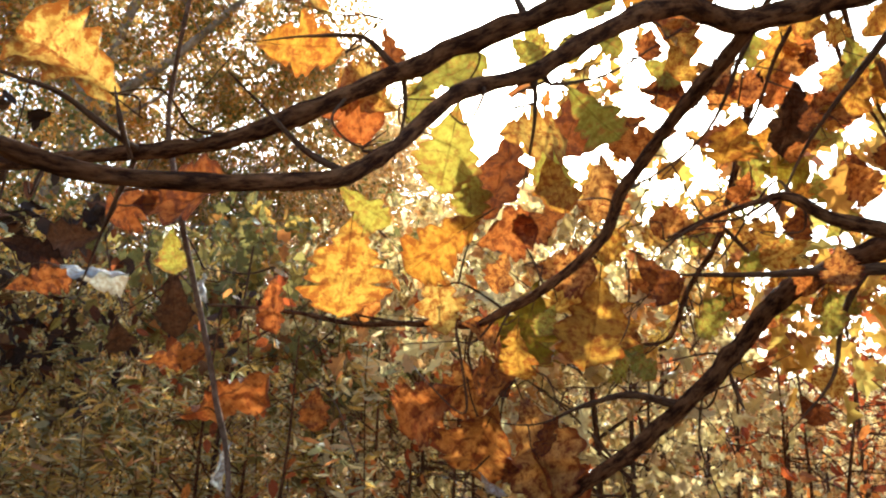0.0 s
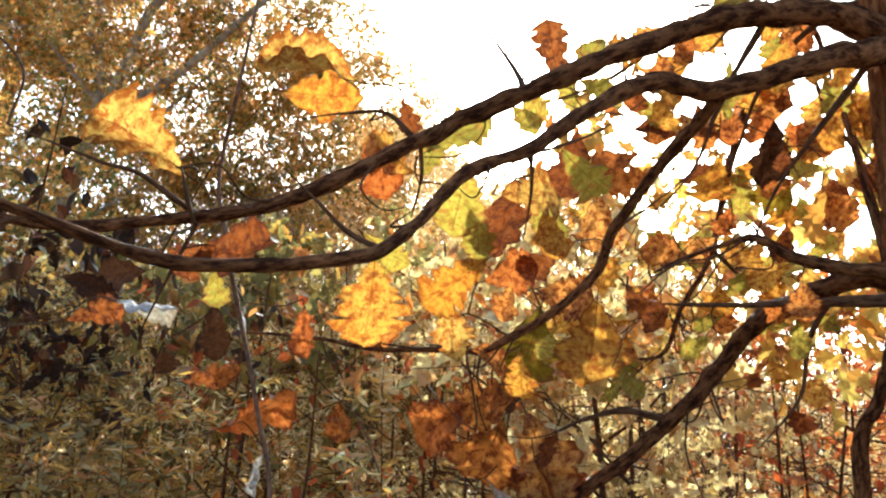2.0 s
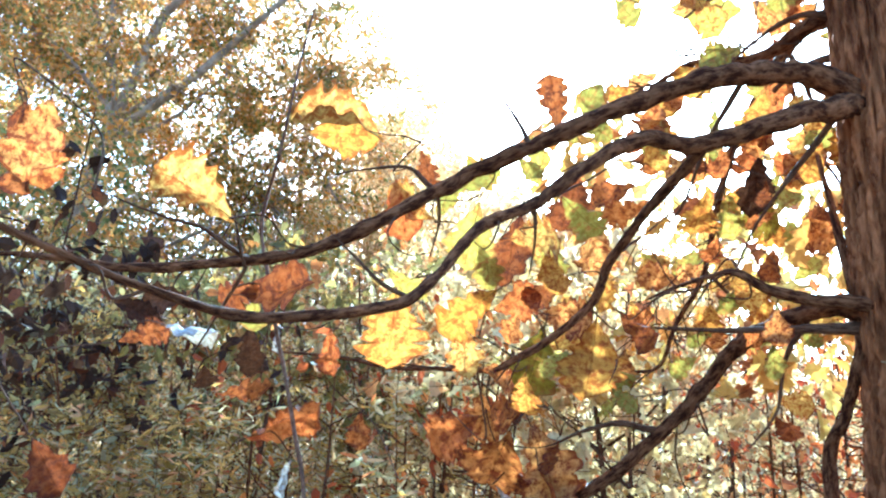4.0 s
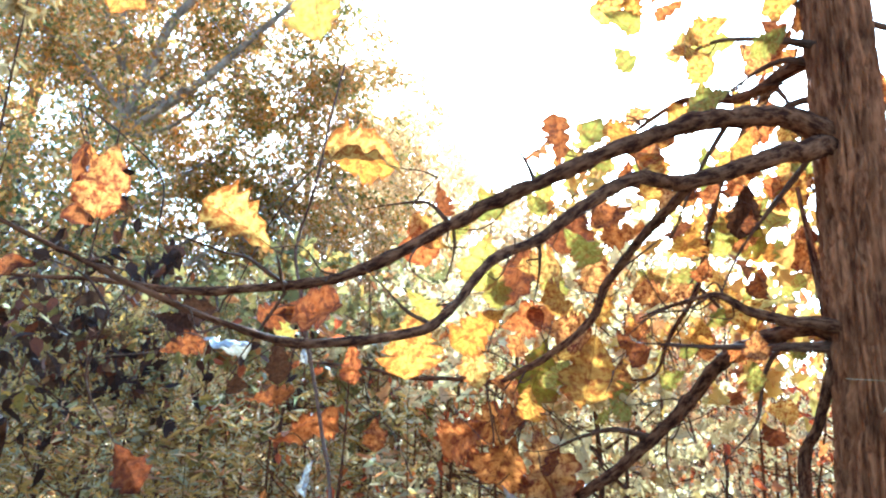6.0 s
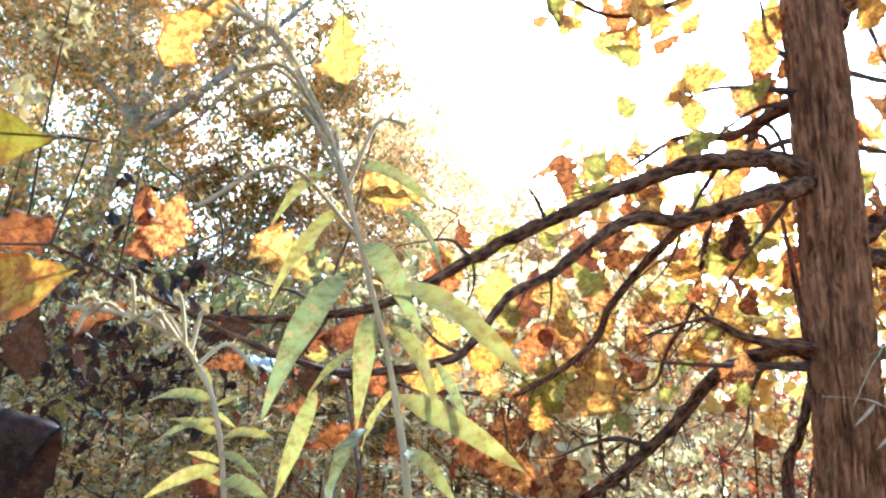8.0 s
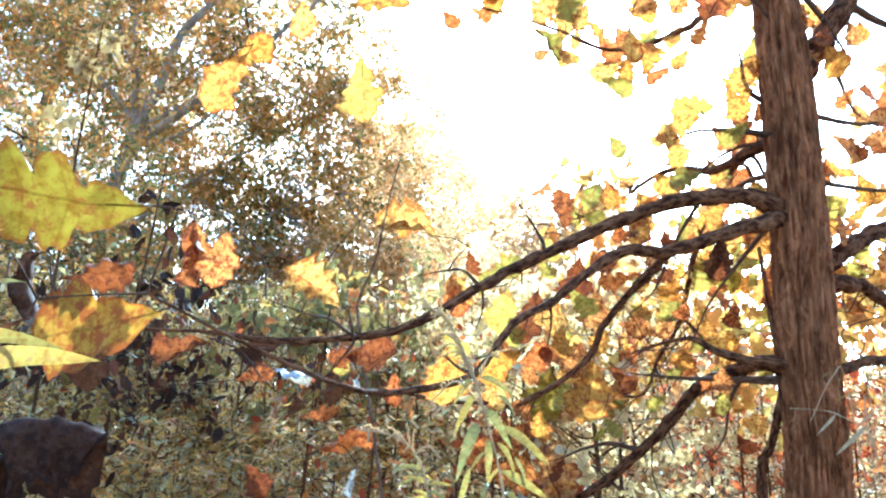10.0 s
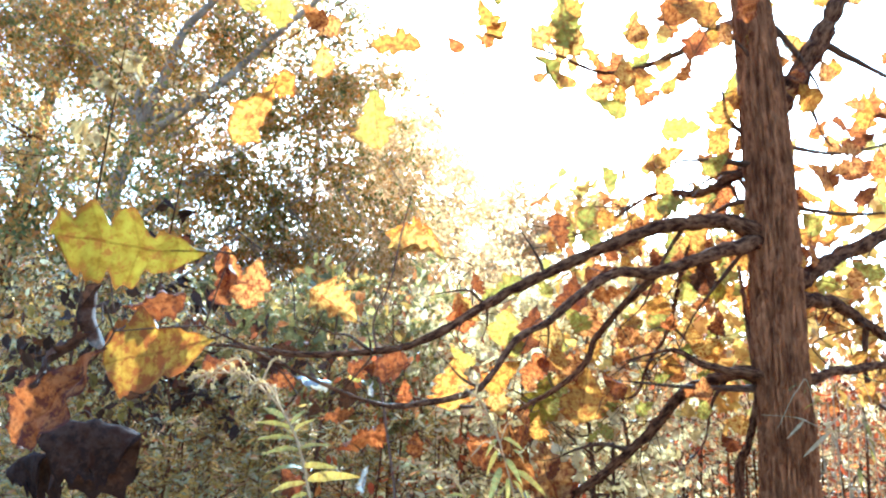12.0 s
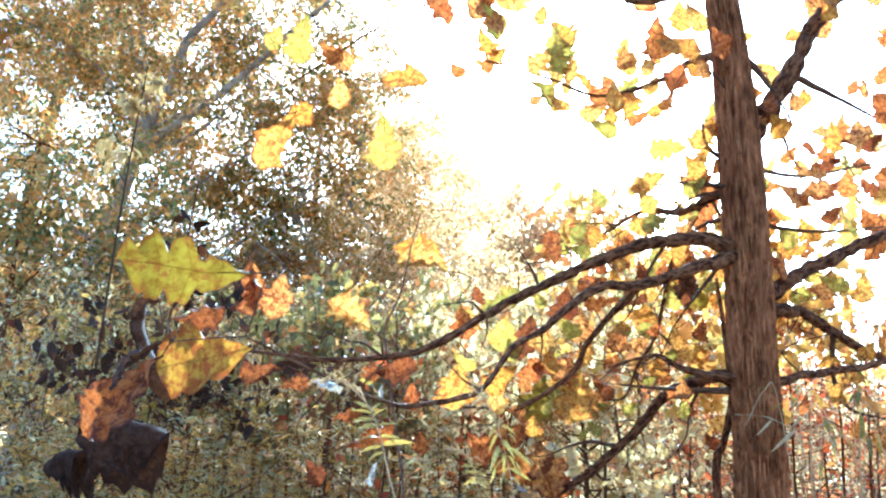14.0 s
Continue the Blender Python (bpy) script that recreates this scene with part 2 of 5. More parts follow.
def ground_material():
    m, nodes, links, bsdf = material("leaf_litter")
    geo = nodes.new("ShaderNodeNewGeometry")
    v = nodes.new("ShaderNodeTexVoronoi")
    v.inputs["Scale"].default_value = 14
    links.new(geo.outputs["Position"], v.inputs["Vector"])
    hue = nodes.new("ShaderNodeSeparateColor")
    links.new(v.outputs["Color"], hue.inputs[0])
    r = ramp(nodes, [(0.0, (0.06, 0.04, 0.025)), (0.4, (0.16, 0.09, 0.04)), (0.7, (0.24, 0.15, 0.06)), (1.0, (0.12, 0.12, 0.05))])
    links.new(hue.outputs[0], r.inputs[0])
    n = noise_tex(nodes, links, geo.outputs["Position"], 0.8, 5)
    tone = ramp(nodes, [(0.3, (0.6, 0.6, 0.55)), (0.7, (1.1, 1.05, 1.0))])
    links.new(n.outputs[0], tone.inputs[0])
    links.new(mixer(nodes, links, 0.9, r.outputs[0], tone.outputs[0], "MULTIPLY"), bsdf.inputs["Base Color"])
    bsdf.inputs["Roughness"].default_value = 0.9
    bump = nodes.new("ShaderNodeBump")
    bump.inputs["Strength"].default_value, bump.inputs["Distance"].default_value = 0.8, 0.03
    links.new(v.outputs["Distance"], bump.inputs["Height"])
    links.new(bump.outputs[0], bsdf.inputs["Normal"])
    return m


GROUND = ground_material()


# ---- builders ----
def mesh_data(name, verts, faces, mat, uvs=None, smooth=True, grain=None):
    """A mesh from numpy rows; faces all of one size."""
    verts, faces = np.asarray(verts, np.float32), np.asarray(faces, np.int32)
    me = bpy.data.meshes.new(name)
    k = faces.shape[1]
    me.vertices.add(len(verts))
    me.vertices.foreach_set("co", verts.ravel())
    me.loops.add(faces.size)
    me.loops.foreach_set("vertex_index", faces.ravel())
    me.polygons.add(len(faces))
    me.polygons.foreach_set("loop_start", np.arange(0, faces.size, k, dtype=np.int32))
    me.polygons.foreach_set("use_smooth", np.full(len(faces), smooth, bool))
    if uvs is not None:
        layer = me.uv_layers.new(name="across_along")
        layer.data.foreach_set("uv", np.asarray(uvs, np.float32)[faces.ravel()].ravel())
    if grain is not None:
        me.attributes.new("grain", "FLOAT_VECTOR", "POINT").data.foreach_set("vector", np.asarray(grain, np.float32).ravel())
    me.materials.append(mat)
    me.update(calc_edges=True)
    me.validate()
    return me


def part(name, me, parent, label=""):
    ob = new(name, me)
    ob.parent = parent
    if label:
        ob["label"] = label
    return ob


def thing(name, at, label, category, group="", kind=""):
    ob = new(name)
    ob.location = at
    ob.empty_display_size = 0.1
    return tagged(ob, label, category, group, kind)


def spline(pts, per=6):
    """Smooth rows (place and radius) through the given ones."""
    p = np.asarray(pts, float)
    p = np.vstack([2 * p[0] - p[1], p, 2 * p[-1] - p[-2]])
    out = []
    for i in range(1, len(p) - 2):
        for u in np.arange(per) / per:
            out.append(0.5 * (2 * p[i] + (p[i + 1] - p[i - 1]) * u + (2 * p[i - 1] - 5 * p[i] + 4 * p[i + 1] - p[i + 2]) * u * u
                              + (3 * p[i] - p[i - 1] - 3 * p[i + 1] + p[i + 2]) * u ** 3))
    out.append(p[-2])
    return np.array(out)


def tube(rows, sides=8, wobble=0.0, freq=20.0, base=0):
    """Verts and quads of a tapering, slightly knobbly branch."""
    c, r = rows[:, :3], np.maximum(rows[:, 3], 0.0006)
    tan = np.gradient(c, axis=0)
    tan /= np.linalg.norm(tan, axis=1)[:, None] + 1e-9
    ref = np.array((0.31, 0.86, 0.4)) if abs(tan[0] @ np.array((0.31, 0.86, 0.4))) < 0.85 else np.array((1.0, 0, 0))
    s = np.cross(tan, ref)
    s /= np.linalg.norm(s, axis=1)[:, None]
    w = np.cross(tan, s)
    ang = np.arange(sides) * 2 * np.pi / sides
    n = s[:, None] * np.cos(ang)[None, :, None] + w[:, None] * np.sin(ang)[None, :, None]
    rad = np.repeat(r[:, None], sides, 1)
    if wobble:
        for i in range(len(c)):
            for j in range(sides):
                q = Vector(c[i] * freq * 0.2) + Vector(n[i, j] * 2.8)
                rad[i, j] *= 1 + 0.5 * wobble * noise.noise(Vector(c[i] * freq * 0.5)) + wobble * (0.5 - 1.6 * abs(noise.noise(q))) + wobble * 0.5 * noise.noise(q * 3.1)
    v = (c[:, None] + n * rad[..., None]).reshape(-1, 3)
    f = []
    for i in range(len(c) - 1):
        for j in range(sides):
            k = (j + 1) % sides
            f.append((base + i * sides + j, base + i * sides + k, base + (i + 1) * sides + k, base + (i + 1) * sides + j))
    return v, f


def run_grain(rows, sides):
    """Coordinates that wrap round a branch and run along it, for its bark."""
    run = np.concatenate([[0], np.cumsum(np.linalg.norm(np.diff(rows[:, :3], axis=0), axis=1))]) + 3 * rows[0, 0]
    a = np.arange(sides) * 2 * np.pi / sides
    r = 0.5 * rows[:, 3] + 0.006
    return np.stack([np.outer(r, np.cos(a)), np.outer(r, np.sin(a)), np.repeat(run[:, None], sides, 1)], 2).reshape(-1, 3)


def branch_mesh(name, pts, mat, sides=10, per=6, wobble=0.12, freq=40.0):
    rows = spline(pts, per)
    for i in range(1, len(rows) - 1):
        q = Vector(rows[i, :3]) * 14
        rows[i, :3] += np.array(noise.noise_vector(q)) * rows[i, 3] * 0.45
        rows[i, 3] *= 1 + 0.24 * noise.noise(q * 1.7 + Vector((5, 1, 2)))
    v, f = tube(rows, sides, wobble, freq)
    return mesh_data(name, v, f, mat, grain=run_grain(rows, sides))


def join_tubes(name, runs, mat, sides=5):
    vs, fs, gs, base = [], [], [], 0
    for rows in runs:
        v, f = tube(np.asarray(rows, float), sides, 0, 1, base)
        gs.append(run_grain(np.asarray(rows, float), sides))
        vs.append(v)
        fs += f
        base += len(v)
    return mesh_data(name, np.vstack(vs), fs, mat, grain=np.vstack(gs))


def oak_leaf(seed, mat, lobes=4, curl=0.15, cut=None):
    """A lobed oak leaf, one unit long from stalk to tip: rounded lobes with narrow sinuses, widest past the middle."""
    rng = random.Random(seed)
    n = 44
    cols = (-1, -0.72, -0.38, 0, 0.38, 0.72, 1)
    verts, uvs, faces, lobe_at = [], [], [], []
    depth = cut or rng.uniform(0.2, 0.46)
    sharp = 2.4 if cut else rng.uniform(1.2, 2.4)
    slant = rng.uniform(0.04, 0.11)
    fat = rng.uniform(0.36, 0.5) * (1.12 if cut else 1.0)
    fold, droop, wave = rng.uniform(0.05, 0.55), rng.uniform(-curl, curl * 2.5), rng.uniform(0.02, 0.05)
    bend, crumple = rng.uniform(-0.14, 0.14), rng.uniform(0.05, 0.15)
    if cut:
        fold, droop, crumple, bend = 0.12, 0.08, 0.06, 0.1
    shift = [rng.uniform(-0.12, 0.12) for _ in range(2)]
    big = [[rng.uniform(0.82, 1.1) for _ in range(9)] for _ in range(2)]
    for i in range(n + 1):
        s = i / n
        env = fat * (math.sin(math.pi * s ** 1.15) ** 0.72) * (0.55 + 0.55 * s) + 0.004
        for c in cols:
            k = int(c > 0)
            phase = (lobes + 0.5) * s - 0.35 + shift[k] * abs(c)
            f = phase % 1.0
            sinus = abs(2 * f - 1) ** (sharp * 1.4)
            tooth = 0.06 * math.sin(4 * math.pi * f + seed) + 0.16 * noise.noise(Vector((s * 13, 5 * k, seed * 0.37)))
            w = env * big[k][max(0, int(phase))] * (1.05 - depth * sinus * min(1, 4 * (1 - s)) * min(1, 5 * s) + tooth)
            x = c * w + bend * s * s
            y = s + abs(c) * slant * math.sin(math.pi * min(1, s * 1.05)) + 0.02 * c * math.sin(5 * s + seed)
            z = fold * abs(c) * w - droop * s * s + wave * math.sin(9 * s + 4 * c + seed) * abs(c) + 0.7 * fold * abs(c) ** 3 * env * math.sin(seed) + crumple * noise.noise(Vector((x * 4.5, y * 4.5, seed * 1.7)))
            z += 0.02 * math.cos(2 * math.pi * f) * abs(c)
            verts.append((x, y, z))
            uvs.append((0.5 + 0.5 * c, s))
            lobe_at.append(phase)
    m = len(cols)
    for i in range(n):
        for j in range(m - 1):
            a = i * m + j
            faces.append((a, a + 1, a + m + 1, a + m))
    me = mesh_data("leaf", verts, faces, mat, uvs)
    me.attributes.new("lobe", "FLOAT", "POINT").data.foreach_set("value", lobe_at)
    return me


def blade_leaf(seed, mat, width=0.09, droop=0.5):
    """A long pointed goldenrod leaf, one unit long, arching over."""
    rng = random.Random(seed)
    n, verts, uvs, faces = 12, [], [], []
    tw = rng.uniform(-0.4, 0.4)
    for i in range(n + 1):
        s = i / n
        w = width * math.sin(math.pi * s ** 0.75) ** 0.8 + 0.004
        for c in (-1, 0, 1):
            x = c * w
            z = 0.25 * abs(x) - droop * s * s + 0.01 * math.sin(14 * s) * c
            verts.append((x * math.cos(tw * s), s * (1 - 0.2 * droop * s), z + x * math.sin(tw * s)))
            uvs.append((0.5 + 0.5 * c, s))
    for i in range(n):
        for j in range(2):
            a = i * 3 + j
            faces.append((a, a + 1, a + 4, a + 3))
    return mesh_data("leaf", verts, faces, mat, uvs)


def curled_leaf(seed, mat):
    """A big shrivelled leaf, one unit long, folded over like a tent with both halves hanging."""
    rng = random.Random(seed)
    n, m, verts, uvs, faces = 22, 14, [], [], []
    for i in range(n + 1):
        s = i / n
        w = 0.5 * math.sin(math.pi * s) ** 0.8 * (1 + 0.16 * math.sin(8 * s + seed) + 0.5 * noise.noise(Vector((s * 12, seed, 0)))) + 0.01
        for j in range(m + 1):
            c = 2 * j / m - 1
            a = abs(c) * w * (1.9 + 0.2 * c)
            fold = 0.16 + 0.05 * math.sin(5 * s + seed)
            y = math.copysign(fold * math.sin(min(a / fold, 1.5)) + 0.06 * a * math.sin(7 * s + 2 * c + seed), c)
            z = -fold * (1 - math.cos(min(a / fold, 1.5))) - max(0.0, a - 1.5 * fold) * 0.95
            z -= 0.5 * (s - 0.45) ** 2 + 0.05 * noise.noise(Vector((s * 5, c * 3, seed)))
            verts.append((s - 0.5 + 0.16 * a * math.sin(6 * s + 2 * c + seed), y + 0.07 * noise.noise(Vector((s * 5, c * 4, seed + 4))), z + 0.06 * noise.noise(Vector((s * 4, c * 5, seed + 9)))))
            uvs.append((0.5 + 0.5 * c, s))
    for i in range(n):
        for j in range(m):
            a = i * (m + 1) + j
            faces.append((a, a + 1, a + m + 2, a + m + 1))
    return mesh_data("leaf", verts, faces, mat, uvs)


OVAL = (np.array([(0, 0, 0), (-0.26, 0.3, 0.06), (-0.22, 0.68, 0.05), (0, 1, -0.08), (0.22, 0.68, 0.05), (0.26, 0.3, 0.06), (0, 0.45, 0)]),
        np.array([(0, 1, 6), (1, 2, 6), (2, 3, 6), (3, 4, 6), (4, 5, 6), (5, 0, 6)]))
LOBED = (np.array([(0, 0, 0), (-0.16, 0.16, 0.03), (-0.13, 0.32, 0.01), (-0.34, 0.5, 0.07), (-0.2, 0.58, 0.02), (-0.33, 0.82, 0.08), (-0.1, 0.85, 0),
                   (0, 1, -0.1), (0.1, 0.85, 0), (0.33, 0.82, 0.08), (0.2, 0.58, 0.02), (0.34, 0.5, 0.07), (0.13, 0.32, 0.01), (0.16, 0.16, 0.03), (0, 0.55, -0.02)]),
         np.array([(i, (i + 1) % 14, 14) for i in range(14)]))
SLIM = (np.array([(0, 0, 0), (-0.085, 0.4, 0.03), (0, 1, -0.12), (0.085, 0.4, 0.03)]), np.array([(0, 1, 2), (0, 2, 3)]))
HEX = (np.array([(0, 0, 0), (-0.24, 0.3, 0.06), (-0.2, 0.7, 0.05), (0, 1, -0.06), (0.2, 0.7, 0.05), (0.24, 0.3, 0.06)]), np.array([(0, 1, 5), (1, 2, 5), (2, 4, 5), (2, 3, 4)]))
NARROW = (HEX[0] * (0.52, 1, 1), HEX[1])
PENT = (np.array([(0, 0, 0), (-0.26, 0.4, 0.06), (-0.12, 0.86, 0.0), (0.14, 0.9, -0.03), (0.25, 0.36, 0.06)]), np.array([(0, 1, 4), (1, 3, 4), (1, 2, 3)]))
SMALL = (np.array([(0, 0, 0), (-0.3, 0.45, 0.07), (0, 1, -0.08), (0.3, 0.45, 0.07)]), np.array([(0, 1, 3), (1, 2, 3)]))


def leaf_cloud(name, pts, sizes, mat, rng, form=OVAL, hang=0.5, ways=None):
    """Many leaves as one mesh: each turned at random, tips hanging by the given share."""
    n = len(pts)
    tv, tf = form
    tip = rng.normal(size=(n, 3)) if ways is None else ways + rng.normal(size=(n, 3)) * 0.3
    tip[:, 2] -= hang * 1.6
    tip /= np.linalg.norm(tip, axis=1)[:, None]
    nor = rng.normal(size=(n, 3))
    nor -= (nor * tip).sum(1)[:, None] * tip
    nor /= np.linalg.norm(nor, axis=1)[:, None]
    sid = np.cross(tip, nor)
    curl = rng.uniform(-0.5, 1.6, n)[:, None]
    wid = rng.uniform(0.7, 1.15, n)[:, None]
    s = np.asarray(sizes)[:, None]
    v = (pts[:, None] + (sid * s * wid)[:, None] * tv[None, :, 0, None] + (tip * s)[:, None] * (tv[None, :, 1, None] - 0.3)
         + (nor * s * curl)[:, None] * tv[None, :, 2, None] * 1.6)
    f = (tf[None] + (np.arange(n) * len(tv))[:, None, None]).reshape(-1, 3)
    return mesh_data(name, v.reshape(-1, 3), f, mat, smooth=False)


STAND = Vector((0.0, -0.7, 1.35))


def polar(az, el, d):
    """A place by its bearing (degrees to the right of straight ahead), its height angle and its distance along the ground."""
    return np.array((STAND.x + d * math.sin(radians(az)), STAND.y + d * math.cos(radians(az)), max(0.05, STAND.z + d * math.tan(radians(el)))))


def clump_points(rng, lobes, spread, tell=2.4, hollow=None):
    """Clump centres inside crown lobes (centre, half sizes, count), kept off the ground and out of a hollow in the crown."""
    out = []
    for c, half, count in lobes:
        q = rng.uniform(-1, 1, size=(count * 6, 3))
        q = q[(np.abs(q) ** 3).sum(1) < 1]
        q = np.asarray(c) + q * np.asarray(half)
        open_air = np.array([noise.noise(Vector(r) * tell / max(half)) for r in q]) < -0.16
        if hollow:
            open_air |= np.linalg.norm((q - hollow[0]) / hollow[1], axis=1) < 1
        out.append(q[~open_air][:count])
    p = np.vstack(out)
    p[:, 2] = np.maximum(p[:, 2], spread)
    return p


def woody(name, trunk, lobes, leaves, spread, size, mat, bark, label, category, seed, group="", form=OVAL, limbs=7, hang=0.5, twig=0.006, twigs_per=3, tell=2.4, hollow=None, boughs=()):
    """A tree or bush: trunk rows, limbs to the crown lobes, twigs in every clump, leaves about the twigs."""
    rng = np.random.default_rng(seed)
    trunk = np.asarray(trunk, float)
    root = thing(name, trunk[0, :3], label, category, group)
    o = trunk[0, :3]
    rows = spline(trunk, 6)
    loc = rows.copy()
    loc[:, :3] -= o
    v, f = tube(loc, 12, 0.1, 3.0)
    part("trunk", mesh_data("trunk", v, f, bark, grain=run_grain(loc, 12)), root)
    cl = clump_points(rng, lobes, spread, tell, hollow)
    for rows_in in boughs:
        run = spline(rows_in, 6)
        loc = run - np.array((*o, 0))
        v, f = tube(loc, 9, 0.1, 3.0)
        part("limb", mesh_data("limb", v, f, bark, grain=run_grain(loc, 9)), root)
    order = rng.permutation(len(cl))
    fine, wood, sat = [], [rows, *(spline(b, 6) for b in boughs)], []
    tall = rows[-1, 2] - rows[0, 2]
    for k, i in enumerate(order):
        c = cl[i]
        if k < limbs:
            reach = np.linalg.norm(rows[:, :2] - c[:2], axis=1)
            cost = np.abs(rows[:, 2] - (c[2] - 0.9 * reach)) + 4 * (rows[:, 2] < 0.18 * tall)
            a = rows[np.argmin(cost)]
        else:
            cand = np.vstack(wood)
            a = cand[np.argmin(np.linalg.norm(cand[:, :3] - c, axis=1) + 0.5 * np.maximum(0, cand[:, 2] - c[2]) + 3 * (cand[:, 2] < 0.15 * tall))]
        far = np.linalg.norm(c - a[:3])
        mid = a[:3] * 0.5 + c * 0.5 + rng.normal(size=3) * 0.07 * far + np.array((0, 0, -0.05)) * far
        w = min(a[3] * 0.62, twig * (4.0 if k < limbs else 1.2))
        run = spline([(*a[:3], w), (*mid, w * 0.7), (*c, w * 0.3)], 5)
        loc = run - np.array((*o, 0))
        if k < limbs:
            wood.append(run[3:])
            v, f = tube(loc, 7, 0.08, 6.0)
            part("limb", mesh_data("limb", v, f, bark, grain=run_grain(loc, 7)), root)
        else:
            fine.append(loc[::2])
        sprays = max(2, round(leaves / 8))
        lot = rng.uniform(0.35, 1.5)
        for j in range(sprays):
            e = c + rng.normal(size=3) * spread * (1.15, 1.15, 0.8)
            elbow = (c + e) / 2 + rng.normal(size=3) * spread * 0.15
            if j < twigs_per:
                fine.append(spline([(*(c - o), w * 0.4), (*(elbow - o), w * 0.3), (*(e - o), w * 0.12)], 2))
            u = rng.uniform(0.25, 1.05, size=(max(1, round(lot * leaves / sprays)), 1))
            sat.append(c * (1 - u) ** 2 + 2 * elbow * u * (1 - u) + e * u ** 2 + rng.normal(size=(len(u), 3)) * 0.16 * spread)
    if fine:
        tagged(part("branchwork", join_tubes("branchwork", fine, bark, 3), root), kind="stuff")
    pts = np.vstack(sat)
    n = len(pts)
    pts[:, 2] = np.maximum(pts[:, 2], 0.05)
    tagged(part("crown", leaf_cloud("crown", pts - o, size * rng.uniform(0.6, 1.25, n), mat, rng, form, hang), root), kind="stuff")
    return root


# ---- ground ----
def ground():
    n = 90
    u = np.linspace(-1, 1, n)
    x = np.sign(u) * np.abs(u) ** 3 * 400
    gx, gy = np.meshgrid(x, x)
    gz = np.array([0.06 * noise.noise(Vector((a * 0.35, b * 0.35, 0))) - 0.06 for a, b in zip(gx.ravel(), gy.ravel())])
    v = np.stack([gx.ravel(), gy.ravel() + 5, gz], 1)
    i = np.arange((n - 1) * (n - 1))
    a = i // (n - 1) * n + i % (n - 1)
    ob = new("ground", mesh_data("ground", v, np.stack([a, a + 1, a + n + 1, a + n], 1), GROUND))
    tagged(ob, "forest floor covered with fallen autumn leaves", "ground", kind="structure")


ground()

# ---- the oak by the path ----
OAK = Vector((0.98, 1.42, 0.0))
oak = thing("oak_tree", OAK, "young oak with furrowed brown bark and turning leaves", "tree")


def oak_trunk():
    rows = spline([(0.98, 1.42, -0.05, 0.15), (0.98, 1.41, 0.12, 0.118), (0.98, 1.39, 0.6, 0.104), (0.98, 1.35, 1.24, 0.097), (0.975, 1.31, 1.45, 0.091), (0.96, 1.27, 1.66, 0.088),
                   (0.96, 1.24, 1.91, 0.087), (0.96, 1.21, 2.18, 0.084), (0.96, 1.18, 2.64, 0.080), (0.955, 1.17, 2.99, 0.070),
                   (0.94, 1.16, 3.25, 0.064), (0.92, 1.16, 3.9, 0.05), (0.94, 1.2, 4.8, 0.03), (0.9, 1.2, 5.8, 0.008)], 32)
    sides = 136
    ang = np.arange(sides) * 2 * np.pi / sides
    verts, faces = [], []
    for i, (x, y, z, r) in enumerate(rows):
        for a in ang:
            d = Vector((math.cos(a), math.sin(a), 0))
            warp = 0.5 * noise.noise(Vector((d.x * 2, d.y * 2, z * 4)))
            q = Vector((d.x * 8.5 + warp, d.y * 8.5 + warp, z * 4.2 + 0.3 * warp))
            ridge = abs(noise.noise(q)) * 2.2
            crack = abs(noise.noise(Vector((d.x * 3, d.y * 3, z * 24)))) * 1.6
            h = min(1.0, ridge * 2.4) * (0.65 + 0.35 * min(1.0, crack * 3))
            k = r * (1 + 0.27 * (h - 0.8)) + 0.0016 * noise.noise(d * 40 + Vector((0, 0, z * 90)))
            verts.append((x + d.x * k - OAK.x, y + d.y * k - OAK.y, z))
    n = len(rows)
    for i in range(n - 1):
        for j in range(sides):
            m = (j + 1) % sides
            faces.append((i * sides + j, i * sides + m, (i + 1) * sides + m, (i + 1) * sides + j))
    part("trunk", mesh_data("trunk", verts, faces, BARK), oak)


oak_trunk()


def limb(name, rows, sides=14, mat=LIMB, wobble=0.08, freq=90.0, parent=oak, origin=OAK, per=8):
    loc = [(x - origin.x, y - origin.y, z - origin.z, r) for x, y, z, r in rows]
    return part(name, branch_mesh(name, loc, mat, sides, per, wobble, freq), parent)


